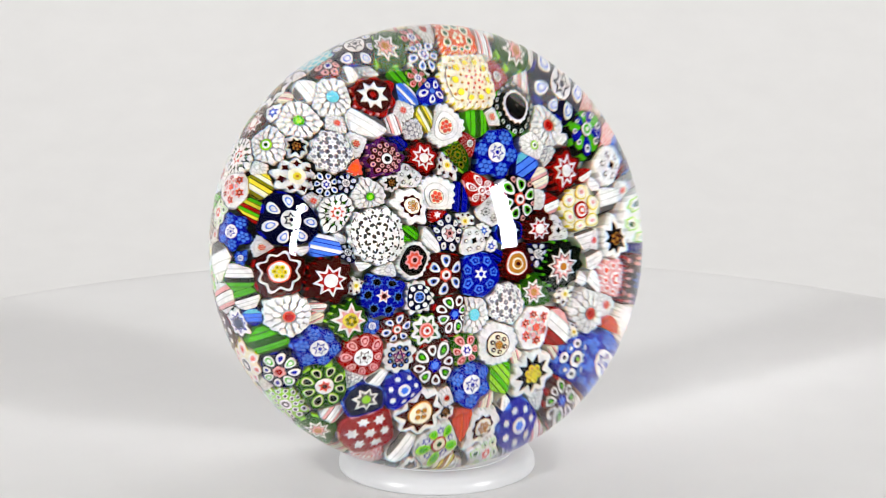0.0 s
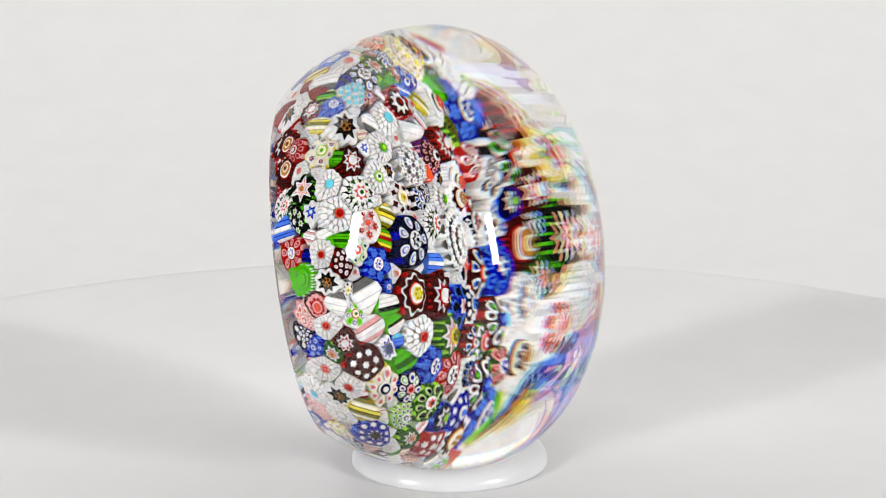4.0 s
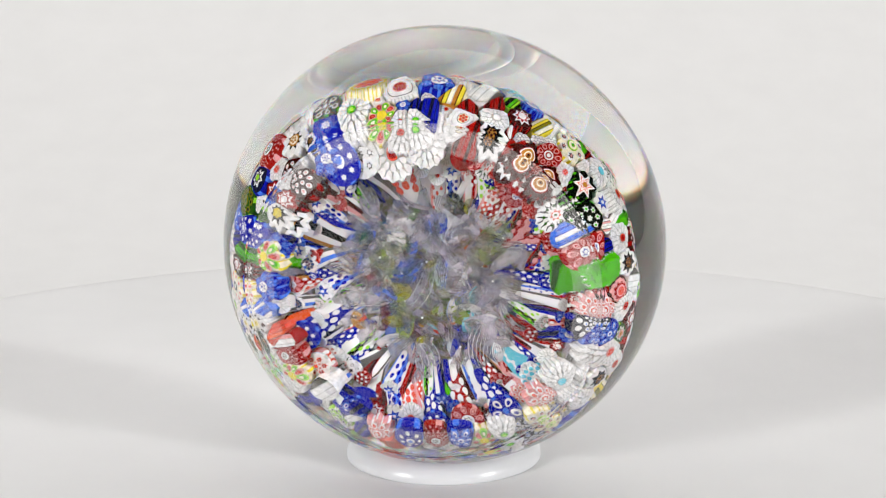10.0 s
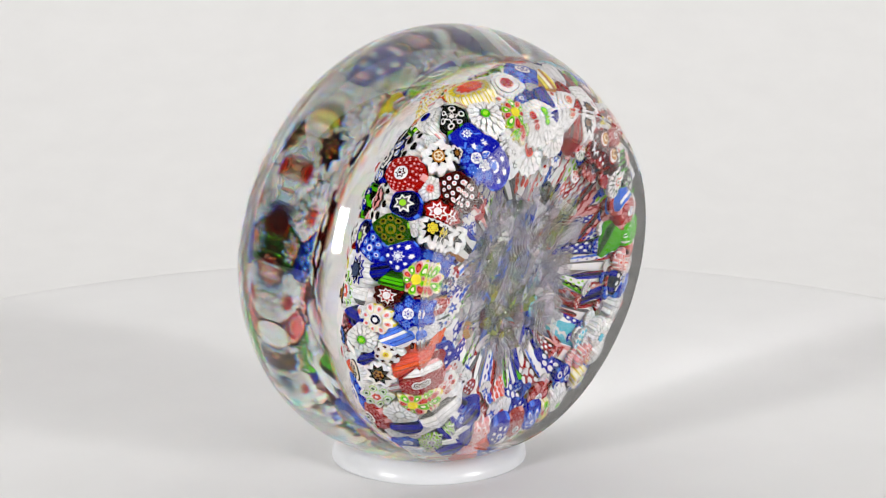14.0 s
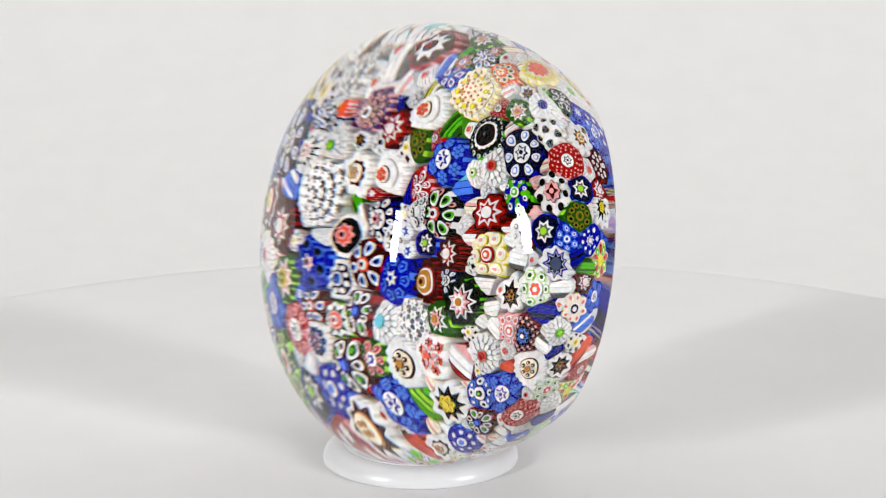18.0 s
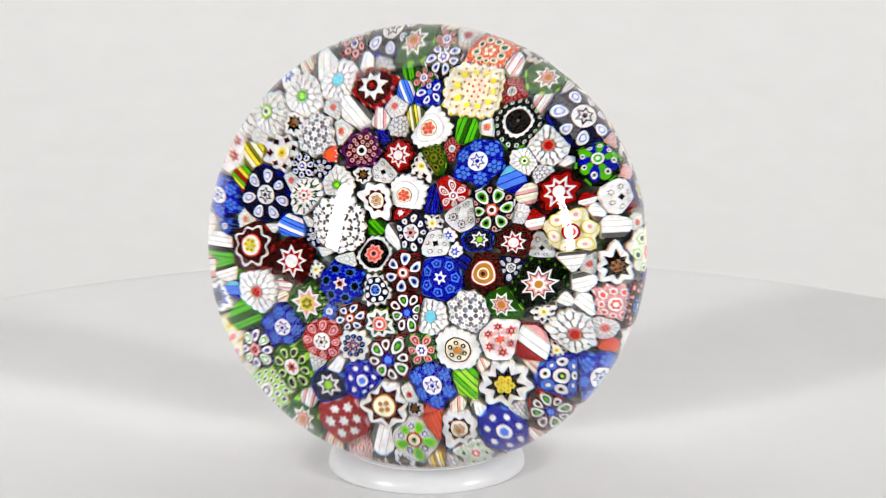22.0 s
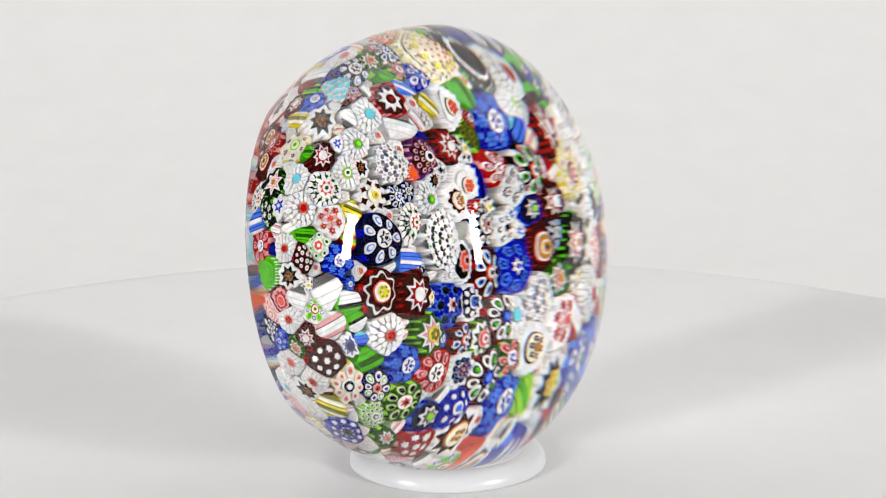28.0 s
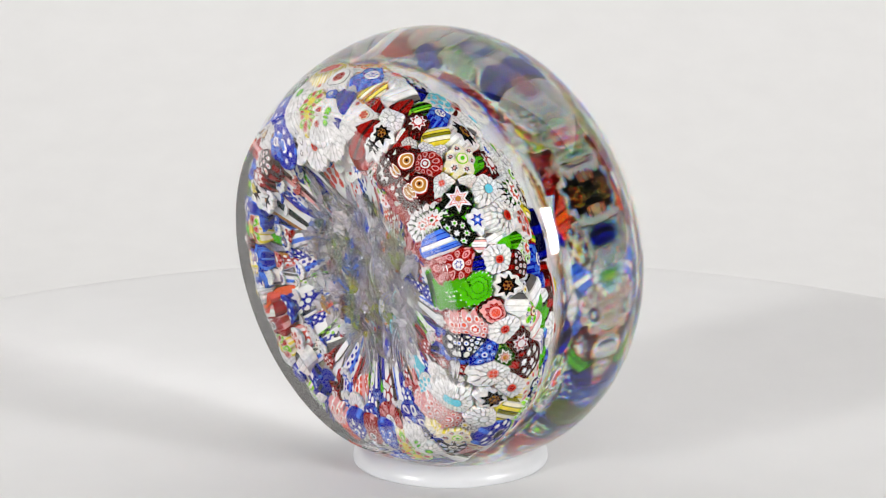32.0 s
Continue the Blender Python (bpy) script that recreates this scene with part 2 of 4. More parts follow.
def layer(bm, pts, z, mat, ox=0.0, oy=0.0, turn=0.0, drop=0.03):
    """A thin raised slice: its top face and a narrow wall."""
    c, s = math.cos(turn), math.sin(turn)
    xy = [(ox + x * c - y * s, oy + x * s + y * c) for x, y in pts]
    hi = [bm.verts.new((x, y, z)) for x, y in xy]
    lo = [bm.verts.new((x, y, z - drop)) for x, y in xy]
    mid = bm.verts.new((ox, oy, z))
    for i in range(len(hi)):
        j = (i + 1) % len(hi)
        bm.faces.new((mid, hi[i], hi[j])).material_index = mat
        bm.faces.new((hi[j], hi[i], lo[i], lo[j])).material_index = mat


def parse(text):
    """'s8:.7 W' gives shape, count, radius and colour."""
    head, col = text.split()
    q = head.split(":")
    n = int(q[0][1:] or 0) if q[0][0] in "sw" else 0
    r = float(q[1]) if len(q) > 1 else float(q[0][1:] or 1) if q[0][0] in "opd" else 1.0
    return q[0][0], n, r, CODES.index(col)


RIBS = {"W": "F", "B": "L", "N": "B", "R": "P", "M": "R", "D": "U", "J": "G", "C": "Y", "O": "C", "L": "B", "V": "P"}


def cane_mesh(name, spec):
    bm = bmesh.new()
    z = 0.0
    for item in spec.split("|"):
        if item[0] == "@":
            head, subs = item.split(" ", 1)
            q = head[1:].split(":")
            n, ring, size = int(q[0]), float(q[1]), float(q[2])
            off = math.radians(float(q[3])) if len(q) > 3 else 0
            z += 0.03
            for i in range(n):
                a = off + 2 * math.pi * i / n
                zz = z
                for sub in subs.split(","):
                    sh, m, r, c = parse(sub)
                    if sh == "d":
                        # a little flower of seven dots
                        for k in range(7):
                            e, q = (0.62 * size if k else 0.0), a + math.pi * k / 3
                            layer(bm, ring_points("o", 0, 0.27 * r * size), zz, c, ring * math.cos(a) + e * math.cos(q), ring * math.sin(a) + e * math.sin(q))
                        continue
                    layer(bm, ring_points(sh, m, r * size), zz, c, ring * math.cos(a), ring * math.sin(a), a)
                    zz += 0.02
            z += 0.03
        else:
            sh, m, r, c = parse(item)
            pts = ring_points(sh, m, r)
            if z == 0.0:
                # the rod itself: a swelling shoulder, then a long taper into the bed
                rings = []
                for sc, h in ((0.93, 0.02), (1.0, -0.07), (1.05, -0.35), (0.98, -0.9), (0.7, -1.8)):
                    rings.append([bm.verts.new((x * sc, y * sc, h)) for x, y in pts])
                mid = bm.verts.new((0, 0, 0.03))
                rib = CODES.index(RIBS.get(CODES[c], "W"))
                for i in range(len(pts)):
                    j = (i + 1) % len(pts)
                    bm.faces.new((mid, rings[0][i], rings[0][j])).material_index = c
                    for k, (u, v) in enumerate(zip(rings, rings[1:])):
                        f = bm.faces.new((u[j], u[i], v[i], v[j]))
                        f.material_index, f.smooth = (rib if k > 0 and i % 3 == 0 else c), True
                z = 0.05
            else:
                layer(bm, pts, z, c)
                z += 0.025
    for v in bm.verts:
        if v.co.z > -0.06:
            v.co.z -= 0.2 * (v.co.x ** 2 + v.co.y ** 2)
    return finish(bm, name)


LINES = {"W": "F", "G": "D", "U": "D", "B": "N", "L": "B", "R": "M", "Y": "Q", "C": "F", "S": "R", "P": "M", "A": "M", "O": "M", "T": "L", "M": "R", "N": "B"}
ROD_A, ROD_B = 1.18, 0.74


def rod_mesh(name, cols):
    """The side of a cane that lies flat: lengthwise ribs with thin darker lines between, on a skirt that reaches into the bed."""
    bm = bmesh.new()
    ys, tint = [-1.0], []
    count = 6 if len(cols) < 4 else len(cols)
    for i in range(count):
        e = -1 + 2 * (i + 1) / count
        ys += [e - 0.075, e]
        tint += [cols[i % len(cols)], LINES.get(cols[i % len(cols)], "K")]
    xs = np.linspace(-1, 1, 7)
    grid = [[bm.verts.new((x * ROD_A, y * ROD_B, 0.3 * (1 - y * y) - 0.08 * x ** 4 - 0.22 - (0.03 if k % 2 == 0 else 0))) for k, y in enumerate(ys)] for x in xs]
    for u, v in zip(grid, grid[1:]):
        for k, col in enumerate(tint):
            f = bm.faces.new((u[k], v[k], v[k + 1], u[k + 1]))
            f.material_index, f.smooth = CODES.index(col), True
    loop = grid[0] + [g[-1] for g in grid[1:-1]] + grid[-1][::-1] + [g[0] for g in grid[-2:0:-1]]
    low = [bm.verts.new((v.co.x, v.co.y, -1.6)) for v in loop]
    for k in range(len(loop)):
        m = (k + 1) % len(loop)
        bm.faces.new((loop[m], loop[k], low[k], low[m])).material_index = CODES.index(cols[0])
    return finish(bm, name)


def finish(bm, name):
    bmesh.ops.remove_doubles(bm, verts=bm.verts, dist=1e-5)
    me = bpy.data.meshes.new(name)
    bm.to_mesh(me)
    bm.free()
    for m in PALETTE:
        me.materials.append(m)
    return me


DAISY = "w14 W|o.95 F|@16:.8:.165 p1 W|@11:.5:.15 p1 W|"
SPECS = {
    "starD": ("dark green cane with a white star", "o1 D|s8:.74 W|s8:.54 D|s8:.44 P|o.2 A"),
    "starJ": ("bottle green cane with a white star", "w8 J|s6:.88 W|s6:.6 S|s6:.5 W|s6:.34 P|o.18 A"),
    "starJ9": ("bottle green cane with a pointed star", "w10 J|s9:.66 W|s9:.52 M|s9:.44 P|s9:.3 W|o.13 A"),
    "starG": ("green cane with a white star", "w8 D|s8:.84 W|s8:.62 P|o.36 Y|@6:.18:.09 o1 Q"),
    "starR": ("red cane with a white star", "w8 M|w8:.88 R|s8:.72 W|s8:.5 R|o.27 W"),
    "starR8": ("deep red cane with a broad white star", "w8 R|o.8 M|s8:.66 W|o.25 M|o.12 R"),
    "starM": ("maroon cane with a white star", "w10 M|s8:.68 W|s8:.5 R|o.27 W"),
    "starB": ("blue cane with a white star", "o1 B|o.92 N|s7:.66 W|s7:.44 E|o.2 U"),
    "starK": ("white cane with a black star", "w8 W|s8:.76 K|w6:.32 A|@5:.18:.09 o1 M"),
    "starKY": ("white cane with a black star and yellow dots", "w9 W|s9:.76 K|@6:.26:.13 o1 Y,o.4 A|o.13 Y"),
    "starWB": ("white cane with a blue star", "w9 W|s9:.8 B|s9:.62 W|s9:.55 N|o.3 I"),
    "starW": ("white cane with a grey star", "o1 W|s6:.55 E|s6:.4 W|o.15 K"),
    "starE": ("bottle green cane with white rings", "o1 J|@6:.66:.22 o1 W,o.55 J|s6:.5 W|s6:.36 J|o.15 W"),
    "starsB": ("blue cane with white stars", "o1 B|@7:.66:.17 s6:1 W|o.3 W|w6:.18 L"),
    "starsBW": ("blue cane with a ring of white stars", "o1 B|@8:.72:.17 s6:1 W|s8:.42 W|s8:.3 B|o.18 W"),
    "starsBK": ("blue cane with stars round a dark eye", "o1 B|@9:.76:.19 s6:1 W|s8:.42 W|o.3 K"),
    "starsR": ("red cane with white stars", "o1 R|@6:.6:.24 s6:1 W|s6:.24 W"),
    "starsM": ("maroon cane with white stars", "o1 M|@7:.6:.2 s6:1 W|s6:.2 W"),
    "starsD": ("bottle green cane with pale stars", "o1 J|@7:.62:.23 s6:1 W,o.4 G|s6:.23 W"),
    "starsE": ("white cane with grey stars", "o1 W|@6:.6:.2 s6:1 E,o.5 W|s4:.24 K"),
    "starsK": ("white cane with dark rings", "o1 W|@6:.62:.27 s8:1 K,s8:.76 W,o.3 E|o.26 W"),
    "clusW": ("cluster of white star canes", "w9 W|o.96 H|@12:.78:.21 s6:1 W,o.22 F|@6:.42:.22 s6:1 W,o.22 F|s6:.22 W"),
    "clusBig": ("large cluster of white star canes", "w12 W|o.96 E|@18:.84:.17 s6:1 W|@13:.57:.17 s6:1 W|@7:.3:.17 s6:1 W|s6:.17 W"),
    "clusP": ("white cane with pink stars", "o1 W|@6:.6:.25 s6:1 S,o.45 M,o.25 P|@6:.33:.1:30 o1 P|s6:.22 S"),
    "daisyT": ("white ribbed cane with a turquoise heart", DAISY + "o.3 T"),
    "daisyG": ("white ribbed cane with a green heart", DAISY + "o.26 G|o.14 U"),
    "daisyU": ("white ribbed cane with a lime heart", DAISY + "o.3 U|o.2 W|o.1 D"),
    "daisyR": ("white ribbed cane with a red heart", DAISY + "o.26 S|o.18 R"),
    "daisyB": ("white ribbed cane with a blue heart", DAISY + "o.3 B|o.15 N"),
    "daisyP": ("white ribbed cane with a pink heart", DAISY + "o.32 P|@4:.15:.1 o1 S"),
    "daisyW": ("white ribbed cane", DAISY + "o.24 W"),
    "dotB": ("blue cane with pale dots", "w6 B|@6:.66:.3 d1 L|o.37 W|s6:.31 B|s6:.21 W|o.08 B"),
    "dotN": ("navy cane with white dots", "o1 N|@9:.72:.15 o1 W|@5:.36:.15 o1 W,o.4 L|o.12 W"),
    "dotM": ("maroon cane with white dots", "o1 M|@9:.7:.15 o1 W,o.5 P|@4:.32:.15 o1 W,o.5 P"),
    "dotMP": ("maroon cane with pink dots", "o1 M|@6:.65:.27 o1 P,o.4 M|o.3 W|s6:.25 B"),
    "dotNW": ("white cane with a navy dotted ring", "w12 W|o.78 N|@8:.58:.14 o1 W|o.34 W|o.28 L|@6:.17:.06 o1 N"),
    "dotWV": ("white cane with violet dots", "w10 W|@9:.52:.16 o1 N,o.4 L|@5:.22:.13 o1 V,o.4 P"),
    "dotT": ("white cane with turquoise dots", "w12 W|@12:.8:.15 o1 T|@7:.46:.15 o1 T|o.18 T"),
    "dotsWK": ("white cane with black spots", "w8 W|@6:.68:.22 w3:1 K|w3:.22 K"),
    "spotW": ("white cane with black spots and a pink flower", "w8 W|@7:.76:.17 o1 K|w8:.5 M|w8:.46 P|s4:.34 M|o.12 P"),
    "crossW": ("white cane with brown crosses", "w9 W|@7:.68:.2 s4:1 M|o.42 C|o.2 Y|o.08 A"),
    "crossG": ("white cane with dark green crosses", DAISY.replace("F", "J") + "@9:.6:.12 s4:1 D|o.44 W|s7:.36 S|o.2 W|o.09 D"),
    "laceV": ("purple cane with pink lace", "w8 V|w8:.84 M|@12:.64:.11 o1 P,o.5 V|@8:.4:.1 o1 P,o.5 M|o.26 W|o.14 K"),
    "laceQ": ("olive cane with green flowers", "o1 D|@8:.64:.23 w6:1 Q,o.45 J|o.3 Q|o.14 D"),
    "laceU": ("pale green cane with small flowers", "w8 W|@6:.62:.26 w6:1 U,w6:.8 W,o.4 D|o.34 W|w6:.26 S|o.1 W"),
    "laceG": ("green and white lace cane", "w12 U|@14:.82:.13 o1 W,o.55 J|@9:.52:.14 o1 W,o.55 J|o.32 W|o.2 E|o.1 W"),
    "laceP": ("pink lace cane", "w10 P|@9:.66:.2 w6:1 W,o.55 S|o.34 W|w6:.26 S|o.13 W"),
    "laceR": ("red lace cane with a white star heart", "o1 R|@18:.88:.055 o1 P|@15:.72:.055 o1 P|@11:.54:.055 o1 P|o.34 W|s6:.27 M|s6:.18 W|o.07 M"),
    "cogW": ("white cog cane with rings", "w18 W|o.7 F|o.66 W|o.4 E|o.37 C|@6:.22:.1 o1 S|o.1 S"),
    "cogM": ("white cog cane with a flower heart", "w18 W|o.54 M|o.48 C|@6:.3:.1 o1 M,o.4 C|o.16 A"),
    "cogS": ("white ringed cane with red dots", "w14 W|o.74 E|o.7 W|o.4 P|@6:.24:.13 o1 R|o.12 R"),
    "petalN": ("navy cane with white petals", "o1 N|@7:.7:.23 p1 W,p.62 L,p.42 W|o.36 W|s6:.3 N|s6:.2 W|o.08 N"),
    "petalNW": ("navy cane with small white petals", "w9 N|@9:.74:.2 p1 W,p.3 N|o.44 W|s6:.36 N|s6:.28 P|o.1 M"),
    "petalNR": ("navy and green petalled cane", "o1 N|@4:.66:.29 p1 W,p.65 G,p.4 W|@4:.66:.25:45 p1 W,p.5 B|w6:.32 P|o.16 R"),
    "petalB": ("blue cane with white petals", "o1 B|@5:.62:.3 p1 W,p.5 B|o.2 L"),
    "petalK": ("black cane with blue and white petals", "o1 K|@7:.68:.27 p1 W,p.55 L,p.3 K|o.34 W|s6:.26 B|o.1 W"),
    "petalKG": ("black cane with green petals", "o1 K|@6:.66:.31 p1 W,p.66 G,p.4 J|@6:.86:.13:30 p1 P,p.5 M|w6:.3 S|o.2 W|o.1 M"),
    "petalM": ("maroon cane with white petals", "o1 M|@6:.68:.29 p1 W,p.55 L,p.35 N|w6:.34 S|o.22 W|o.1 M"),
    "petalMG": ("black cane with green and white petals", "o1 M|@4:.66:.32 p1 W,p.6 D,p.3 G|@4:.68:.24:45 p1 W,p.55 M|w6:.3 B|o.16 L"),
    "petalD": ("dark green cane with pale petals", "o1 D|@8:.68:.25 p1 U,p.8 C,p.62 J|o.36 W|s6:.26 S|o.1 M"),
    "petalR": ("red cane with petals", "o1 R|@9:.7:.23 p1 P,p.65 R|o.34 W|o.24 R|o.14 W"),
    "petalE": ("grey petalled cane", "o1 E|@7:.68:.28 p1 W,p.55 Q,p.3 W|o.32 P|o.2 B|o.1 W"),
    "hexB": ("blue cane with dark hexagon spots", "w8 B|@6:.64:.27 s8:1.05 L,s8:.78 N,o.55 K|s6:.3 W|s6:.2 P|o.1 M"),
    "flowB": ("blue cane with pale flowers", "o1 B|@7:.68:.24 w5:1 L,w5:.65 B,p.25 L|s6:.32 W|o.1 B"),
    "flowL": ("pale blue flower cane", "o1 B|@6:.62:.28 w6:1 L,p.5 W,p.3 B|w6:.32 L|o.2 W|o.1 B"),
    "flowC": ("cream cane with petals and a dark eye", "w8 C|@8:.68:.24 p1 W,p.6 P,p.3 S|o.36 W|o.28 N|o.14 W"),
    "flowW": ("cream cane with small dark flowers", "w7 C|@6:.66:.25 w6:1 W,s6:.7 M,p.3 P|o.34 U|o.27 C|o.12 G"),
    "ringC": ("cream cane with yellow dots and a salmon heart", "w16 C|@18:.8:.11 o1 Y|w10:.62 S|o.4 S|o.2 O"),
    "ringO": ("orange ribbed cane", "w14 O|@9:.62:.2 o1 C,o.6 D|o.42 O|@5:.2:.1 o1 C"),
    "ringM": ("white petalled cane with a red ring", "w8 W|w8:.58 M|o.4 C|o.34 W|@6:.2:.09 o1 A,o.4 C|o.09 A"),
    "ringR": ("red cane with white rings", "o1 R|@6:.62:.28 p1 W,p.7 R,p.4 W,p.2 R|o.3 W|o.18 R|o.09 W"),
    "ringRW": ("red cane with pink rings", "o1 R|@8:.72:.23 p1 P,p.65 R,p.4 P|o.4 W|s6:.33 M|s6:.25 W|o.09 M"),
    "ringRB": ("red cane with pink rings and a blue star", "o1 R|@8:.7:.23 p1 P,p.6 R,p.3 P|o.38 W|s6:.3 B|s6:.2 W"),
    "ringY": ("pale yellow cane with rings", "w7 C|@6:.66:.29 o1 Y,o.85 C,o.55 W,o.3 P|o.32 R|o.24 W|o.16 S|o.08 W"),
    "ringB": ("blue cane with white rings", "o1 B|@4:.67:.25 o1 W,o.4 N|@4:.67:.25:45 o1 L,s6:.75 B,s6:.5 W|o.34 W|o.17 N|o.08 U"),
    "ringP": ("pink and maroon ringed cane", "o1 M|w14:.88 P|w10:.66 R|o.4 P|o.28 S"),
    "ringWK": ("small white cane with a black ring", "w6 L|@6:.7:.24 o1 W,o.4 G|o.46 W|o.38 K|o.2 W|o.1 K"),
    "eyeK": ("black eyed cane with a white collar", "o1 J|@18:.9:.09 o1 W,o.5 D|w18:.8 J|w16:.64 W|o.5 M|o.46 K|o.06 E"),
    "eyeM": ("brown eyed cane with a white ring", "w12 M|o.62 R|o.56 W|o.47 A|o.28 C|o.2 A|o.1 M"),
    "eyeP": ("white cog cane with a black ring and pink flower", "w18 W|o.8 K|w8:.52 P|w8:.4 S|o.22 P|o.12 M"),
    "eyeB": ("blue cane with a small white flower", "o1 B|o.46 L|o.38 B|s8:.36 W|s8:.2 B|o.1 W"),
    "eyeL": ("maroon and lilac ringed cane", "w14 M|@14:.84:.08 o1 P|@11:.64:.08 o1 P|o.46 N|s8:.4 L|s8:.26 N|o.1 W"),
    "wavM": ("maroon cane with a wavy white line", "o1 M|w8:.9 W|w8:.78 M|o.46 S|o.4 W|@6:.2:.1 o1 Y,o.4 Q|o.09 Y"),
    "wavM2": ("white cane with a broad maroon star", "w8 W|s8:.88 M|o.46 A|o.4 C|@4:.16:.09 o1 A"),
    "wavK": ("white petalled cane with a brown star", "w9 W|s8:.56 K|o.36 A|o.27 C|@5:.14:.07 o1 A"),
    "wavG": ("white wavy cane on green", "w8 D|w8:.96 W|s8:.76 D|o.46 P|o.36 S|o.24 W|o.12 R"),
    "mixN": ("navy cane with green and blue ringed dots", "o1 J|@5:.62:.3 p1 G|@5:.62:.28:36 p1 B|@8:.72:.13 o1 W,o.5 N|o.3 W|o.2 G|o.1 W"),
    "mixY": ("cane of yellow, red and green dots", "w8 C|@5:.64:.29 p1 U,p.7 G,p.4 C|@5:.64:.26:36 p1 P,p.7 R,p.4 S|o.34 Y"),
    "mixG": ("white cane with blue stars and a red ring", "o1 W|@5:.64:.3 p1 W,s6:.7 B,s6:.4 W|@5:.64:.28:36 p1 U,p.6 G|o.36 R|o.28 C|o.12 D"),
    "mixR": ("cane of red, green and white petals", "o1 D|@6:.64:.3 p1 P,p.65 R,p.3 P|o.36 W|s6:.28 B|o.1 W"),
    "bigC": ("large cream cane with yellow dots", "w18 C|@20:.9:.07 p1 W|o.82 C|@18:.76:.04 o1 A|@10:.6:.1 o1 Y|@12:.44:.04 o1 A|@8:.28:.04 o1 S|@4:.13:.04 o1 S"),
    "wb": ("white cane with a small blue star", "w8 W|s6:.62 B|s6:.4 L|o.16 W"),
    "blobS": ("salmon cane end", "w7 S|o.5 O"),
    "blobR": ("red cane end", "w7 R|s6:.5 W"),
    "blobG": ("large bright green cane", "w14 G|w14:.74 D|w14:.7 G|w14:.42 D|w14:.38 G"),
}
RODS = {
    "rodW": ("white ribbed cane lying on its side", "WWWE"), "rodY": ("yellow striped cane lying on its side", "YCQ"),
    "rodG": ("bright green cane lying on its side", "GGD"), "rodGK": ("green and black striped cane", "UKG"),
    "rodGW": ("green and white striped cane", "GGKWWW"), "rodB": ("blue cane lying on its side", "BBN"),
    "rodBL": ("blue striped cane lying on its side", "BLLT"), "rodL": ("pale blue cane lying on its side", "LLW"),
    "rodR": ("red cane lying on its side", "RRM"), "rodRW": ("red and white striped cane", "RRWWP"),
    "rodS": ("salmon cane lying on its side", "SSO"), "rodP": ("pink striped cane lying on its side", "WPW"),
    "rodU": ("lime striped cane lying on its side", "UUG"), "rodA": ("amber cane lying on its side", "AYC"),
    "rodRG": ("red and green striped cane", "RYG"), "rodM": ("maroon cane lying on its side", "MMR"),
    "rodC": ("cream cane lying on its side", "CCP"),
}
MESHES = {k: (lab, cane_mesh("cane", s)) for k, (lab, s) in SPECS.items()}
MESHES.update({k: (lab, rod_mesh("cane", s)) for k, (lab, s) in RODS.items()})
PLACED, BED = [], []


def cane(kind, s, phi, size, spin, sink=0.0, name="cane"):
    """Note where a cane sits in the bed; press_canes() shapes it against its neighbours."""
    p, n = bed_point(s, phi)
    turn = n.to_track_quat("Z", "Y").to_matrix().to_4x4() @ pose(0, 0, 0, random.uniform(-3, 3), random.uniform(-3, 3), spin)
    if kind in RODS:
        # rods lie along the meridian, fanned out from the crown
        t = p - bed_point(s - 0.5, phi)[0]
        t = (t - n * t.dot(n)).normalized()
        turn = Matrix((t, n.cross(t), n)).transposed().to_4x4() @ pose(0, 0, 0, 0, 0, (spin % 50) - 25 + (180 if spin % 2 else 0))
    k = size * (0.8 if kind in RODS else float(np.interp(s, (20, 28), (0.97, 0.84))))
    PLACED.append((p, k if kind not in RODS else size * 0.7))
    BED.append((kind, p, n, turn, k, sink + random.uniform(-0.3, 0.4), name))


def reach(kind, k, a):
    """How far a free cane spreads in the direction a of its own plane."""
    if kind in RODS:
        return k / math.hypot(math.cos(a) / ROD_A, math.sin(a) / ROD_B)
    return k


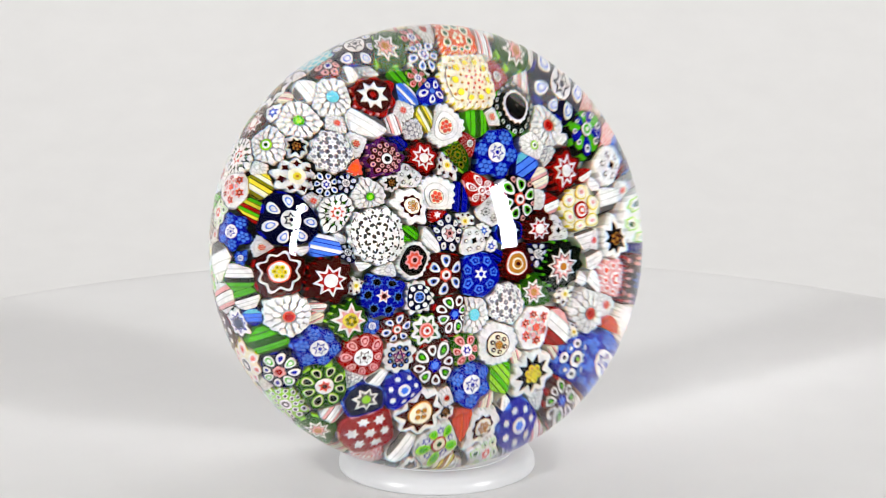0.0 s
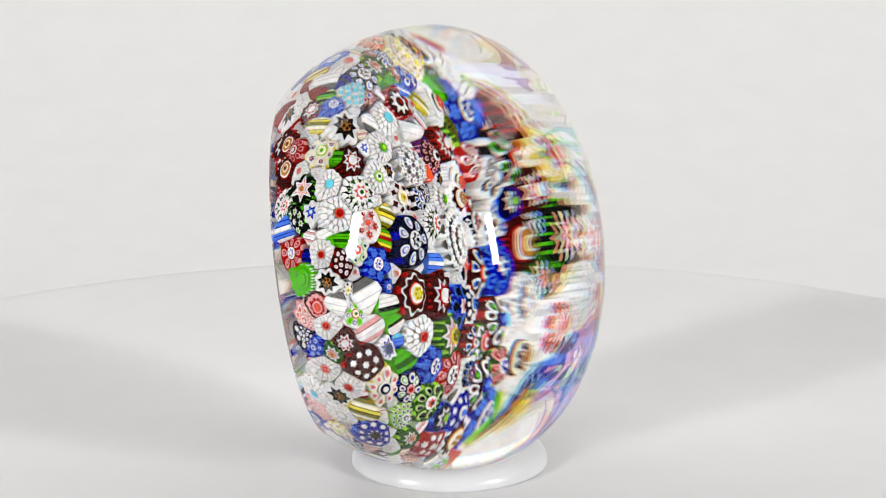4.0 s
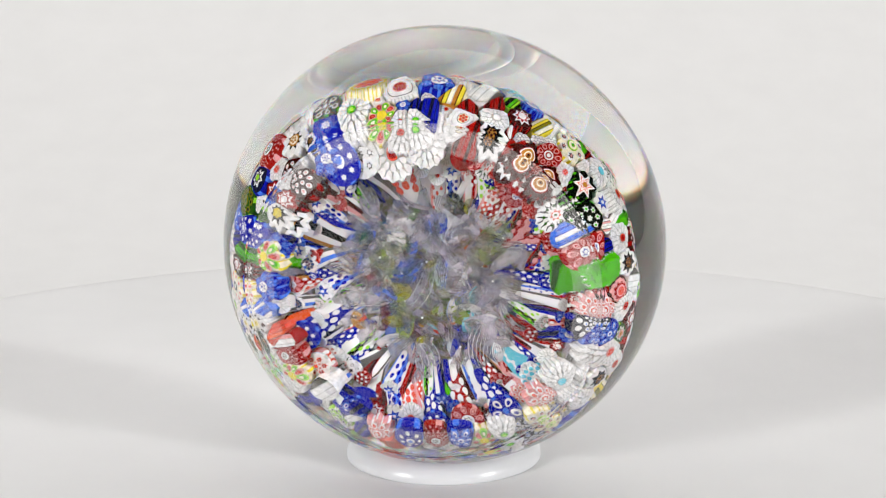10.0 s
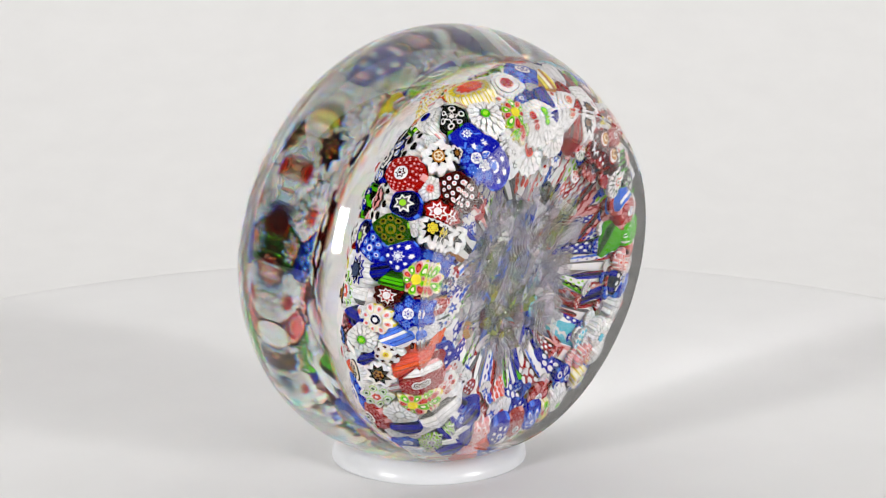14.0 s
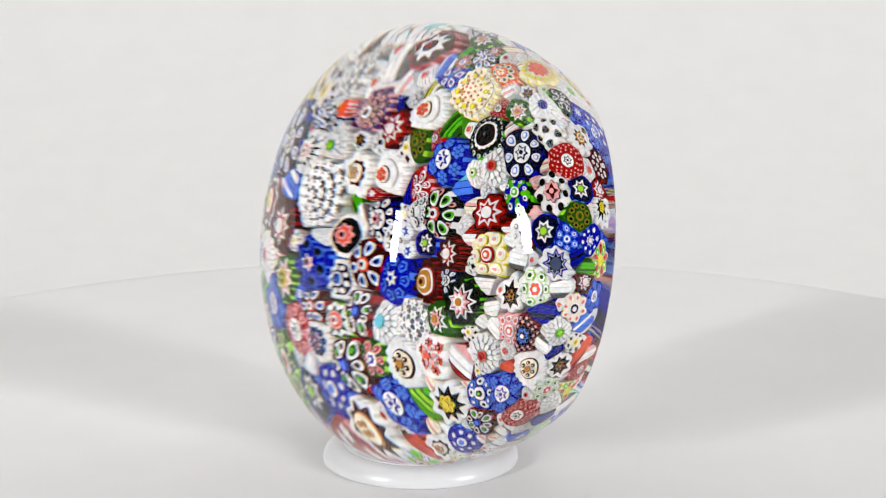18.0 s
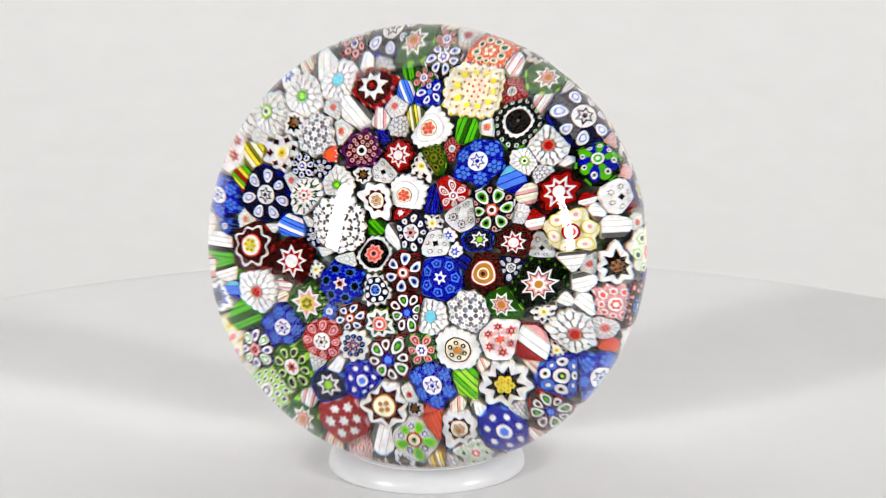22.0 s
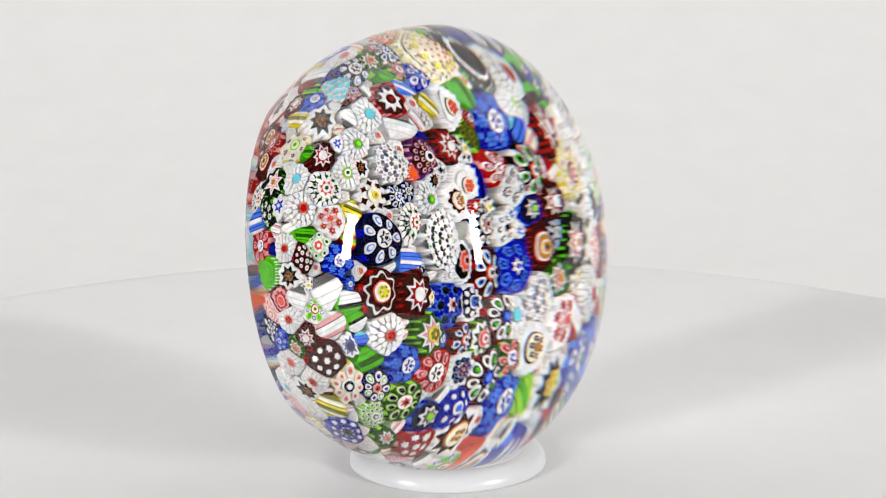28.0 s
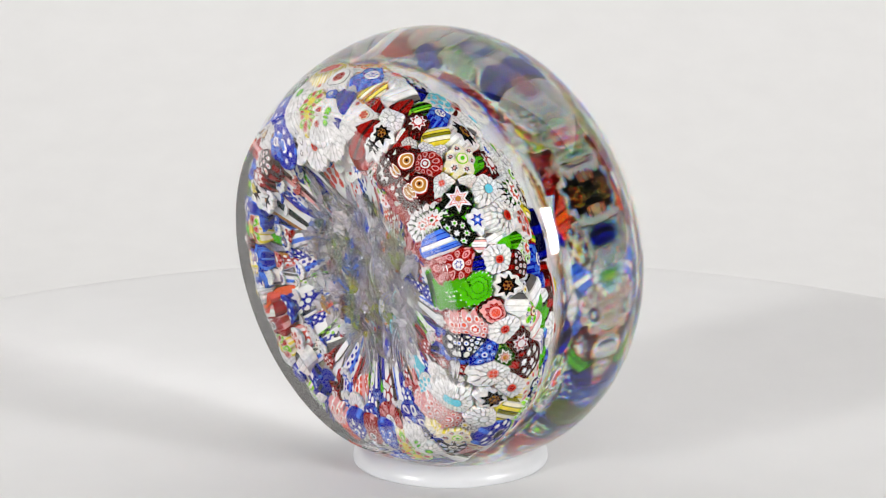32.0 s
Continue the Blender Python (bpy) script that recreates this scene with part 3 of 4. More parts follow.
def press_canes():
    """Every cane is pressed against its neighbours: its outline follows the borders with them, its heart keeps its shape."""
    spots = np.array([b[1] for b in BED])
    angles = np.linspace(-math.pi, math.pi, 60, endpoint=False)
    frames = [b[3].to_3x3().inverted() for b in BED]
    for i, (kind, p, n, turn, k, sink, name) in enumerate(BED):
        cell = np.array([reach(kind, k, a) * 1.5 for a in angles])
        for j in np.nonzero(np.linalg.norm(spots - spots[i], axis=1) < 14)[0]:
            if j == i:
                continue
            d = BED[j][1] - p
            e, g = frames[i] @ d, frames[j] @ -d
            mine, other = math.atan2(e.y, e.x), math.atan2(g.y, g.x)
            ri, rj = reach(kind, k, mine), reach(BED[j][0], BED[j][4], other)
            gap = d.length * ri ** 1.35 / (ri ** 1.35 + rj ** 1.35)
            c = np.cos(angles - mine)
            cell = np.where(c > 0.05, np.minimum(cell, gap / np.maximum(c, 0.05)), cell)
        for _ in range(2):
            cell = np.minimum(cell * 1.02, (np.roll(cell, 1) + 2 * cell + np.roll(cell, -1)) / 4)
        label, base = MESHES[kind]
        me = base.copy()
        co = np.empty(len(me.vertices) * 3)
        me.vertices.foreach_get("co", co)
        co = co.reshape(-1, 3)
        a = np.arctan2(co[:, 1], co[:, 0])
        rim = cell / k * 0.985
        if kind in RODS:
            # straight ribs, cut off where the neighbours begin
            hx, hy = rim * np.cos(angles), rim * np.sin(angles)
            y0, y1 = hy.min() * 0.96, hy.max() * 0.96
            q = co[:, 1] / ROD_B
            y = np.where(q > 0, q * y1, -q * y0)
            right, left = np.full(len(y), -9.0), np.full(len(y), 9.0)
            for m in range(len(hx)):
                xa, ya, xb, yb = hx[m], hy[m], hx[(m + 1) % len(hx)], hy[(m + 1) % len(hx)]
                if abs(yb - ya) > 1e-9:
                    u = (y - ya) / (yb - ya)
                    x = np.where((u >= 0) & (u <= 1), xa + u * (xb - xa), np.nan)
                    right, left = np.fmax(right, x), np.fmin(left, x)
            share = co[:, 0] / ROD_A
            co[:, 0] = (left + right) / 2 + share * (right - left) / 2
            co[:, 1] = y
        else:
            edge = np.interp(a, np.append(angles, math.pi), np.append(rim, rim[0]))
            r = np.hypot(co[:, 0], co[:, 1])
            q, grow = r / 1.05, edge / 1.05
            f = np.where(grow > 1, 1 + (grow - 1) * q ** 2, 1 + (np.maximum(grow, 0.5) - 1) * q)
            co[:, :2] *= f[:, None]
            co[:, 2] -= np.where(co[:, 2] > -0.3, 0.1 * r * r * (f * f - 1), 0)
        me.vertices.foreach_set("co", co.ravel())
        me.update()
        ob = new("cane_rod" if kind in RODS else name, me)
        ob.parent = paperweight
        ob["label"] = label
        ob.matrix_local = Matrix.Translation((p - n * sink) * MM) @ turn @ Matrix.Diagonal((k * MM, k * MM, min(k, 3.2) * MM, 1))


TAIL_STRIPES = {
    "tailB": "BBN", "tailBd": "BBBN", "tailMW": "MWP", "tailE": "EWE", "tailWR": "WWWP", "tailW": "WWWE", "tailWB": "WWL",
    "tailP": "WPW", "tailRB": "RPBW", "tailGW": "WJGW", "tailM": "MRMA", "tailR": "RRM", "tailRP": "RPRM", "tailG": "GGGD",
    "tailRW": "RWWM", "tailT": "TWTT", "tailBr": "BBNB", "tailRd": "RRAM", "tailBW": "BWBN", "tailS": "SPS", "tailO": "OOM",
    "tailKW": "WKWA", "tailLW": "LWEW", "tailH": "HHHF", "tailI": "HIHH", "tailHW": "HHWH",
}
TAIL_HEADS = {
    "tailB": "dotB", "tailBd": "starsB", "tailMW": "starM", "tailE": "starsE", "tailWR": "daisyR", "tailW": "daisyW", "tailWB": "wb",
    "tailP": "laceP", "tailRB": "ringRB", "tailGW": "crossG", "tailM": "starR8", "tailR": "starsR", "tailRP": "laceR", "tailRW": "starR",
    "tailT": "dotT", "tailBr": "petalB", "tailRd": "ringRW", "tailBW": "flowL", "tailS": "clusP", "tailKW": "starK", "tailLW": "dotWV",
}
TAIL_DOTS = {"tailBd": "W", "tailWR": "S", "tailWB": "B", "tailRP": "P", "tailT": "T", "tailBr": "W", "tailRd": "W", "tailGW": "U", "tailRB": "W", "tailS": "W"}
TAIL_WORDS = {"B": "blue", "M": "maroon", "E": "smoky", "W": "white", "P": "pink", "R": "red", "G": "green", "T": "turquoise", "S": "salmon", "O": "orange", "K": "black", "L": "pale blue", "H": "lavender grey", "I": "slate blue"}


def tail(kind, phi0, r0, phi1, r1, width):
    """The drawn-out side of a cane, running inward over the hollow underside."""
    cols = TAIL_STRIPES[kind]
    r0 = min(r0, 24.6)
    bm = bmesh.new()
    n, steps = 24, 9
    d = (phi1 - phi0 + 180) % 360 - 180
    axis = []
    for i in range(steps + 3):
        q = min(i / steps, 1.25)
        r, a = r0 + (r1 - r0) * q, radians(phi0 + d * q)
        axis.append(Vector((r * math.cos(a), r * math.sin(a), under(r) + 0.9 * q)))
    rings = []
    for i, c in enumerate(axis):
        q = i / steps
        w = width * 1.25 * (1.0 - 0.45 * q) * (0.45 if i == 0 else 0.85 if i == 1 else 1) * (0.3 if i == len(axis) - 1 else 1)
        fwd = (axis[min(i + 1, len(axis) - 1)] - axis[max(i - 1, 0)]).normalized()
        side = fwd.cross(Vector((0, 0, 1))).normalized()
        up = side.cross(fwd)
        rings.append([bm.verts.new(c + side * w * math.cos(2 * math.pi * k / n) + up * (w * 0.55 * math.sin(2 * math.pi * k / n) + 0.2)) for k in range(n)])
    for u, v in zip(rings, rings[1:]):
        for k in range(n):
            f = bm.faces.new((u[k], u[(k + 1) % n], v[(k + 1) % n], v[k]))
            f.material_index, f.smooth = CODES.index(cols[(k // 2) % len(cols)]), True
    for ends in (rings[0], rings[-1]):
        bm.faces.new(ends).material_index = CODES.index(cols[0])
    if kind in TAIL_DOTS:
        dot = CODES.index(TAIL_DOTS[kind])
        for i in range(1, steps - 1):
            for off in ((-0.45, 0.45) if i % 2 else (0.0,)):
                w = width * 1.2 * (1.0 - 0.38 * i / steps)
                c = axis[i]
                fwd = (axis[i + 1] - axis[i - 1]).normalized()
                side = fwd.cross(Vector((0, 0, 1))).normalized()
                up = side.cross(fwd)
                c = c + side * off * w - up * (0.55 * w * math.sqrt(1 - off * off) - 0.2 + 0.05)
                vs = [bm.verts.new(c + side * 0.2 * w * math.cos(k * math.pi / 4) + fwd * 0.34 * w * math.sin(k * math.pi / 4)) for k in range(8)]
                bm.faces.new(vs).material_index = dot
    me = finish(bm, "cane_tail")
    me.transform(Matrix.Scale(MM, 4))
    ob = new("cane_tail", me)
    ob.parent = paperweight
    ob["label"] = TAIL_WORDS[cols[0]] + " striped cane drawn inward"
    if kind in TAIL_HEADS and width > 0.9:
        # the cut face of the cane, turned down over its outer end
        label, me = MESHES[TAIL_HEADS[kind]]
        face = new("cut_face", me)
        face.parent = ob
        face["label"] = label
        out = Vector((math.cos(radians(phi0)), math.sin(radians(phi0)), 0))
        turn = (out * 0.5 - Vector((0, 0, 0.85))).to_track_quat("Z", "Y").to_matrix().to_4x4()
        q = width * 1.05 * MM
        spot = axis[1] + out * 0.15 * width + Vector((0, 0, 0.2 - 0.62 * width))
        face.matrix_local = Matrix.Translation(spot * MM) @ turn @ Matrix.Diagonal((q, 1.35 * q, 0.4 * q, 1))


cane("starD", 26.9, 97.1, 2.95, 120)
cane("dotMP", 28.0, 114.1, 2.06, 155)
cane("starR8", 22.3, 109.7, 3.34, 52)
cane("rodW", 25.6, 110.9, 1.84, 202)
cane("daisyT", 24.7, 120.5, 3.02, 245)
cane("daisyG", 25.7, 132.9, 3.00, 79)
cane("daisyU", 27.4, 144.0, 3.20, 46)
cane("wb", 28.9, 134.4, 1.74, 34)
cane("rodY", 26.3, 155.3, 2.18, 10)
cane("crossW", 22.5, 149.1, 2.82, 205)
cane("clusW", 20.3, 135.4, 3.09, 281)
cane("blobS", 17.1, 135.4, 1.18, 148)
cane("laceV", 14.9, 121.1, 2.83, 30)
cane("starR", 12.7, 102.2, 2.48, 113)
cane("cogW", 16.1, 86.5, 2.84, 266)
cane("petalK", 25.1, 87.2, 2.44, 274)
cane("mixR", 27.2, 88.0, 1.83, 184)
cane("ringO", 26.8, 75.1, 2.84, 141)
cane("bigC", 22.1, 72.9, 4.41, 88)
cane("starD", 27.3, 57.3, 2.68, 54)
cane("eyeK", 21.2, 54.8, 3.56, 134)
cane("daisyR", 21.6, 41.2, 3.10, 109)
cane("daisyU", 18.3, 41.9, 2.09, 13)
cane("mixN", 25.5, 29.8, 3.05, 328)
cane("rodG", 17.0, 68.5, 2.70, 133)
cane("rodY", 17.1, 92.9, 1.94, 139)
cane("rodL", 20.9, 98.3, 1.91, 99)
cane("petalB", 20.6, 88.6, 1.77, 84)
cane("mixR", 22.4, 91.8, 1.46, 158)
cane("dotB", 14.4, 57.1, 3.61, 148)
cane("laceQ", 12.5, 80.5, 1.96, 321)
cane("crossW", 11.2, 87.2, 1.81, 190)
cane("starR", 19.9, 24.8, 3.12, 44)
cane("rodBL", 15.6, 38.8, 2.69, 310)
cane("starsE", 26.5, 16.9, 2.40, 172)
cane("rodM", 27.7, 14.0, 1.19, 343)
cane("petalN", 21.8, 164.1, 3.73, 198)
cane("dotB", 27.3, 177.8, 1.31, 259)
cane("crossG", 16.6, 157.1, 2.67, 127)
cane("petalK", 19.0, 147.6, 2.06, 91)
cane("daisyG", 13.5, 143.0, 2.23, 126)
cane("clusBig", 10.7, 166.0, 4.98, 242)
cane("ringM", 8.3, 128.7, 2.87, 143)
cane("cogW", 7.4, 102.2, 2.73, 45)
cane("blobR", 5.3, 110.1, 1.22, 280)
cane("petalNW", 2.4, 98.0, 2.77, 153)
cane("rodW", 3.1, 149.2, 2.14, 3)
cane("eyeP", 5.4, -172.5, 2.76, 149)
cane("ringR", 9.0, 55.9, 2.12, 293)
cane("starsK", 8.4, 38.3, 2.26, 159)
cane("petalKG", 11.7, 29.8, 3.30, 260)
cane("starM", 13.2, 6.9, 2.69, 99)
cane("starB", 9.0, 12.0, 1.96, 211)
cane("wb", 5.6, 0.6, 1.15, 216)
cane("wb", 5.2, 25.5, 1.06, 306)
cane("starsE", 3.3, 19.6, 2.30, 147)
cane("ringY", 20.1, 8.9, 3.84, 220)
cane("starK", 25.3, -3.1, 2.96, 231)
cane("rodW", 20.2, -0.7, 2.37, 82)
cane("rodW", 25.6, 8.5, 2.48, 119)
cane("eyeM", 9.8, -15.8, 3.19, 156)
cane("starJ9", 16.7, -13.1, 4.18, 132)
cane("wavM", 22.9, -177.8, 3.60, 22)
cane("starM", 16.9, -171.7, 3.63, 41)
cane("rodGW", 28.0, -176.6, 2.81, 23)
cane("rodGW", 27.3, -170.3, 2.17, 236)
cane("starWB", 29.0, -163.6, 2.23, 320)
cane("daisyR", 22.9, -162.3, 3.17, 143)
cane("rodBL", 27.1, -164.5, 1.61, 265)
cane("starG", 16.4, -151.1, 3.05, 273)
cane("hexB", 11.1, -153.0, 3.66, 331)
cane("dotNW", 7.5, -131.1, 2.44, 241)
cane("petalM", 3.3, -110.6, 2.94, 358)
cane("flowB", 5.2, -42.4, 3.23, 175)
cane("rodG", 26.3, -155.4, 2.83, 74)
cane("dotB", 21.4, -147.6, 3.23, 344)
cane("petalNR", 26.8, -146.6, 3.15, 100)
cane("ringRW", 18.0, -133.6, 3.22, 34)
cane("petalD", 23.7, -135.4, 3.44, 211)
cane("dotWV", 15.4, -120.9, 2.74, 103)
cane("petalM", 12.7, -131.0, 2.28, 325)
cane("wavG", 11.0, -112.5, 2.43, 323)
cane("petalMG", 8.4, -92.7, 2.75, 225)
cane("petalMG", 15.1, -101.6, 3.33, 141)
cane("daisyT", 9.2, -73.4, 2.74, 94)
cane("clusW", 11.2, -45.2, 3.48, 182)
cane("starD", 13.5, -29.8, 2.71, 223)
cane("cogM", 14.4, -64.7, 3.62, 301)
cane("clusP", 16.1, -44.0, 3.31, 164)
cane("rodRW", 19.5, -38.2, 3.60, 324)
cane("daisyR", 22.9, -26.9, 3.23, 285)
cane("laceP", 26.0, -14.6, 3.10, 101)
cane("rodS", 27.5, -26.9, 1.78, 165)
cane("starB", 22.0, -121.9, 2.97, 51)
cane("starsB", 19.1, -110.8, 2.94, 31)
cane("rodW", 19.1, -123.4, 2.00, 117)
cane("dotB", 18.1, -81.7, 3.65, 142)
cane("rodU", 18.4, -68.7, 2.88, 298)
cane("starKY", 21.0, -55.9, 3.46, 315)
cane("ringB", 24.5, -40.7, 3.49, 121)
cane("laceG", 28.7, -136.7, 3.11, 62)
cane("starD", 28.3, -124.6, 2.49, 169)
cane("rodP", 25.5, -125.7, 1.83, 90)
cane("starsR", 25.4, -113.2, 3.67, 148)
cane("wavM2", 21.5, -101.0, 4.05, 235)
cane("rodW", 25.7, -101.5, 2.52, 13)
cane("mixG", 25.2, -91.5, 3.13, 21)
cane("rodS", 23.4, -84.4, 2.46, 182)
cane("ringM", 24.3, -77.2, 3.14, 357)
cane("starsB", 26.1, -65.5, 3.63, 42)
cane("petalMG", 26.6, -51.3, 2.84, 146)
cane("laceU", 27.4, -75.8, 2.47, 345)
cane("rodA", 27.8, -86.7, 1.51, 167)
cane("rodRG", 26.6, 163.5, 1.89, 9)
cane("rodL", 17.0, 173.4, 2.69, 165)
cane("rodW", 20.2, 117.9, 2.94, 147)
cane("rodP", 18.1, 108.5, 1.78, 164)
cane("rodP", 26.4, 67.3, 1.70, 78)
cane("mixR", 13.4, -83.7, 2.42, 333)
cane("rodW", 27.4, 123.9, 2.40, 210)
cane("starK", 28.1, -95.7, 1.35, 317)
cane("rodW", 21.9, -8.7, 2.04, 348)
cane("ringC", 34.3, 73.0, 4.30, 39)
cane("cogS", 37.0, 82.7, 3.40, 150)
cane("daisyB", 32.8, 56.5, 3.80, 316)
cane("starE", 36.5, 60.0, 3.18, 98)
cane("eyeB", 39.9, 59.0, 2.80, 227)
cane("daisyG", 39.5, 68.2, 3.40, 149)
cane("mixY", 41.8, 77.5, 2.80, 69)
cane("dotsWK", 31.9, 48.5, 4.30, 128)
cane("petalN", 27.0, 42.3, 5.20, 195)
cane("wavK", 38.9, 47.7, 3.40, 306)
cane("dotB", 43.4, 54.9, 2.80, 81)
cane("laceR", 35.5, 38.0, 4.07, 169)
cane("dotM", 43.4, 41.9, 2.80, 293)
cane("spotW", 32.1, 29.1, 4.30, 4)
cane("starB", 37.9, 30.6, 3.16, 186)
cane("laceQ", 37.7, 22.5, 3.40, 22)
cane("starR", 43.1, 32.9, 2.80, 232)
cane("starKY", 43.4, 27.6, 2.80, 86)
cane("starB", 30.4, 17.5, 3.41, 186)
cane("flowL", 35.1, 15.5, 3.19, 185)
cane("starsBW", 40.0, 15.8, 2.80, 148)
cane("starWB", 33.5, 8.4, 4.30, 292)
cane("rodB", 37.6, 10.1, 2.81, 49)
cane("rodG", 39.8, 7.4, 2.80, 224)
cane("mixY", 43.4, 10.1, 2.80, 106)
cane("laceU", 29.9, 0.5, 4.84, 217)
cane("starM", 39.6, 3.7, 2.80, 106)
cane("dotB", 43.1, -1.6, 2.80, 58)
cane("flowC", 38.3, -4.4, 3.40, 30)
cane("rodW", 34.2, 1.8, 3.13, 31)
cane("rodB", 31.4, -5.8, 4.08, 28)
cane("eyeL", 29.2, -14.1, 4.06, 86)
cane("daisyG", 36.0, -11.2, 3.37, 304)
cane("rodB", 36.1, -17.6, 2.41, 346)
cane("cogM", 31.4, -24.2, 4.30, 76)
cane("crossW", 39.8, -15.2, 2.80, 310)
cane("starK", 38.1, -22.9, 3.40, 20)
cane("laceR", 43.4, -28.2, 2.80, 279)
cane("dotB", 28.3, -35.9, 4.76, 251)
cane("laceR", 32.9, -41.5, 4.30, 298)
cane("laceU", 36.8, -31.1, 3.40, 127)
cane("mixY", 41.7, -36.1, 2.80, 164)
cane("rodW", 43.1, -46.9, 2.80, 18)
cane("rodB", 39.0, -46.1, 3.40, 62)
cane("rodRW", 43.4, -24.4, 2.80, 270)
cane("rodL", 40.8, -10.2, 2.80, 149)
cane("rodB", 43.4, -61.1, 2.80, 209)
cane("rodS", 42.6, -21.4, 2.80, 333)
cane("rodW", 33.1, -15.5, 2.63, 102)
cane("petalN", 28.8, 103.6, 4.79, 244)
cane("dotT", 30.7, 114.0, 4.23, 103)
cane("dotB", 34.4, 120.1, 3.18, 123)
cane("starK", 32.2, 127.8, 4.23, 224)
cane("rodGK", 35.5, 115.8, 2.74, 210)
cane("rodY", 36.8, 124.8, 3.13, 251)
cane("starM", 37.7, 119.0, 2.97, 18)
cane("flowW", 36.1, 135.6, 3.34, 112)
cane("eyeM", 42.8, 126.4, 2.80, 215)
cane("petalR", 40.9, 131.4, 2.80, 227)
cane("rodG", 33.6, 138.0, 1.77, 127)
cane("starM", 31.3, 139.3, 3.70, 331)
cane("starJ", 39.6, 145.6, 2.80, 219)
cane("daisyT", 35.2, 146.6, 2.84, 110)
cane("crossG", 30.9, 149.8, 4.30, 255)
cane("daisyR", 34.1, 155.2, 3.75, 96)
cane("clusP", 30.0, 158.3, 3.57, 16)
cane("starsD", 41.9, 154.7, 2.80, 18)
cane("wb", 38.3, 153.3, 2.12, 130)
cane("ringRB", 43.1, 164.0, 2.80, 129)
cane("rodL", 43.4, 156.6, 2.80, 124)
cane("rodG", 33.5, 162.5, 2.75, 269)
cane("laceU", 32.0, 165.7, 3.57, 106)
cane("daisyR", 37.2, 165.9, 2.87, 118)
cane("dotM", 34.2, 168.6, 2.81, 213)
cane("dotB", 28.7, 170.4, 3.00, 133)
cane("starK", 36.9, 173.7, 3.02, 72)
cane("blobG", 41.1, 172.3, 2.80, 166)
cane("ringP", 39.1, -179.0, 3.00, 26)
cane("rodW", 36.2, 179.8, 3.22, 161)
cane("rodW", 31.3, 179.3, 4.18, 289)
cane("mixG", 33.6, -176.9, 2.60, 59)
cane("laceP", 42.4, -174.2, 2.80, 291)
cane("daisyR", 38.0, -173.8, 3.21, 206)
cane("dotN", 42.8, -169.2, 2.80, 334)
cane("flowL", 40.9, -166.2, 2.80, 334)
cane("starM", 35.7, -168.4, 2.94, 20)
cane("starsM", 33.3, -161.0, 4.26, 253)
cane("starD", 37.9, -164.8, 2.51, 198)
cane("daisyP", 39.4, -159.7, 3.40, 47)
cane("daisyR", 36.4, -154.2, 3.40, 220)
cane("flowC", 31.0, -151.1, 4.30, 107)
cane("daisyT", 43.4, -145.6, 2.80, 293)
cane("starK", 38.2, -149.4, 3.40, 84)
cane("laceP", 43.4, -136.5, 2.80, 172)
cane("rodY", 35.1, -144.1, 4.30, 151)
cane("daisyW", 38.7, -141.6, 3.40, 336)
cane("flowW", 40.4, -129.8, 2.80, 241)
cane("starsBK", 34.5, -132.8, 4.30, 328)
cane("daisyP", 32.2, 97.9, 4.30, 161)
cane("dotB", 35.1, 93.4, 4.30, 215)
cane("rodA", 37.6, 98.7, 3.40, 270)
cane("rodW", 35.6, 107.0, 4.25, 110)
cane("rodR", 37.1, 111.1, 2.38, 335)
cane("rodB", 32.2, 108.3, 3.27, 351)
cane("starK", 42.5, 112.9, 2.80, 137)
cane("rodR", 43.4, 106.8, 2.80, 173)
cane("eyeM", 43.4, 135.2, 2.80, 200)
cane("daisyW", 40.0, 112.5, 2.80, 254)
cane("rodP", 31.1, -170.4, 3.45, 38)
cane("daisyG", 43.2, 88.4, 2.80, 143)
cane("rodB", 40.9, 92.0, 2.56, 321)
cane("rodR", 39.5, 103.7, 2.14, 342)
cane("cogW", 41.8, 103.1, 2.80, 97)
cane("daisyR", 43.4, 83.3, 2.80, 22)
cane("rodW", 43.3, -61.2, 2.80, 202)
cane("laceG", 40.2, -57.3, 2.80, 317)
cane("rodB", 41.0, -67.3, 2.80, 65)
cane("laceP", 42.2, -71.6, 2.80, 137)
cane("rodS", 39.0, -76.7, 3.40, 341)
cane("starsB", 42.5, -83.5, 2.80, 30)
cane("laceR", 42.7, -92.3, 2.80, 85)
cane("flowL", 42.6, -101.2, 2.80, 352)
cane("mixY", 41.1, -108.6, 2.80, 325)
cane("daisyG", 41.4, -115.9, 2.80, 237)
cane("daisyW", 39.4, -38.6, 3.40, 291)

tail("tailBd", 59.5, 27.2, 49.3, 20.0, 2.9)
tail("tailMW", 44.7, 26.6, 47.2, 12.8, 1.7)
tail("tailE", 64.7, 26.1, 79.3, 13.4, 2.6)
tail("tailWR", 78.5, 23.3, 80.4, 14.9, 3.4)
tail("tailW", 92.0, 27.2, 93.4, 17.2, 2.9)
tail("tailWB", 102.5, 20.8, 106.8, 14.3, 1.4)
tail("tailP", 108.4, 22.5, 115.4, 15.8, 1.3)
tail("tailRB", 109.6, 24.9, 117.1, 17.7, 1.7)
tail("tailGW", 115.3, 23.7, 124.3, 16.7, 1.7)
tail("tailM", 122.9, 26.8, 124.4, 21.2, 2.4)
tail("tailR", 130.2, 26.5, 132.2, 21.8, 1.9)
tail("tailRB", 132.0, 22.4, 138.6, 15.0, 1.6)
tail("tailRP", 139.3, 24.4, 150.7, 15.5, 2.1)
tail("tailGW", 146.9, 26.8, 152.7, 20.6, 2.3)
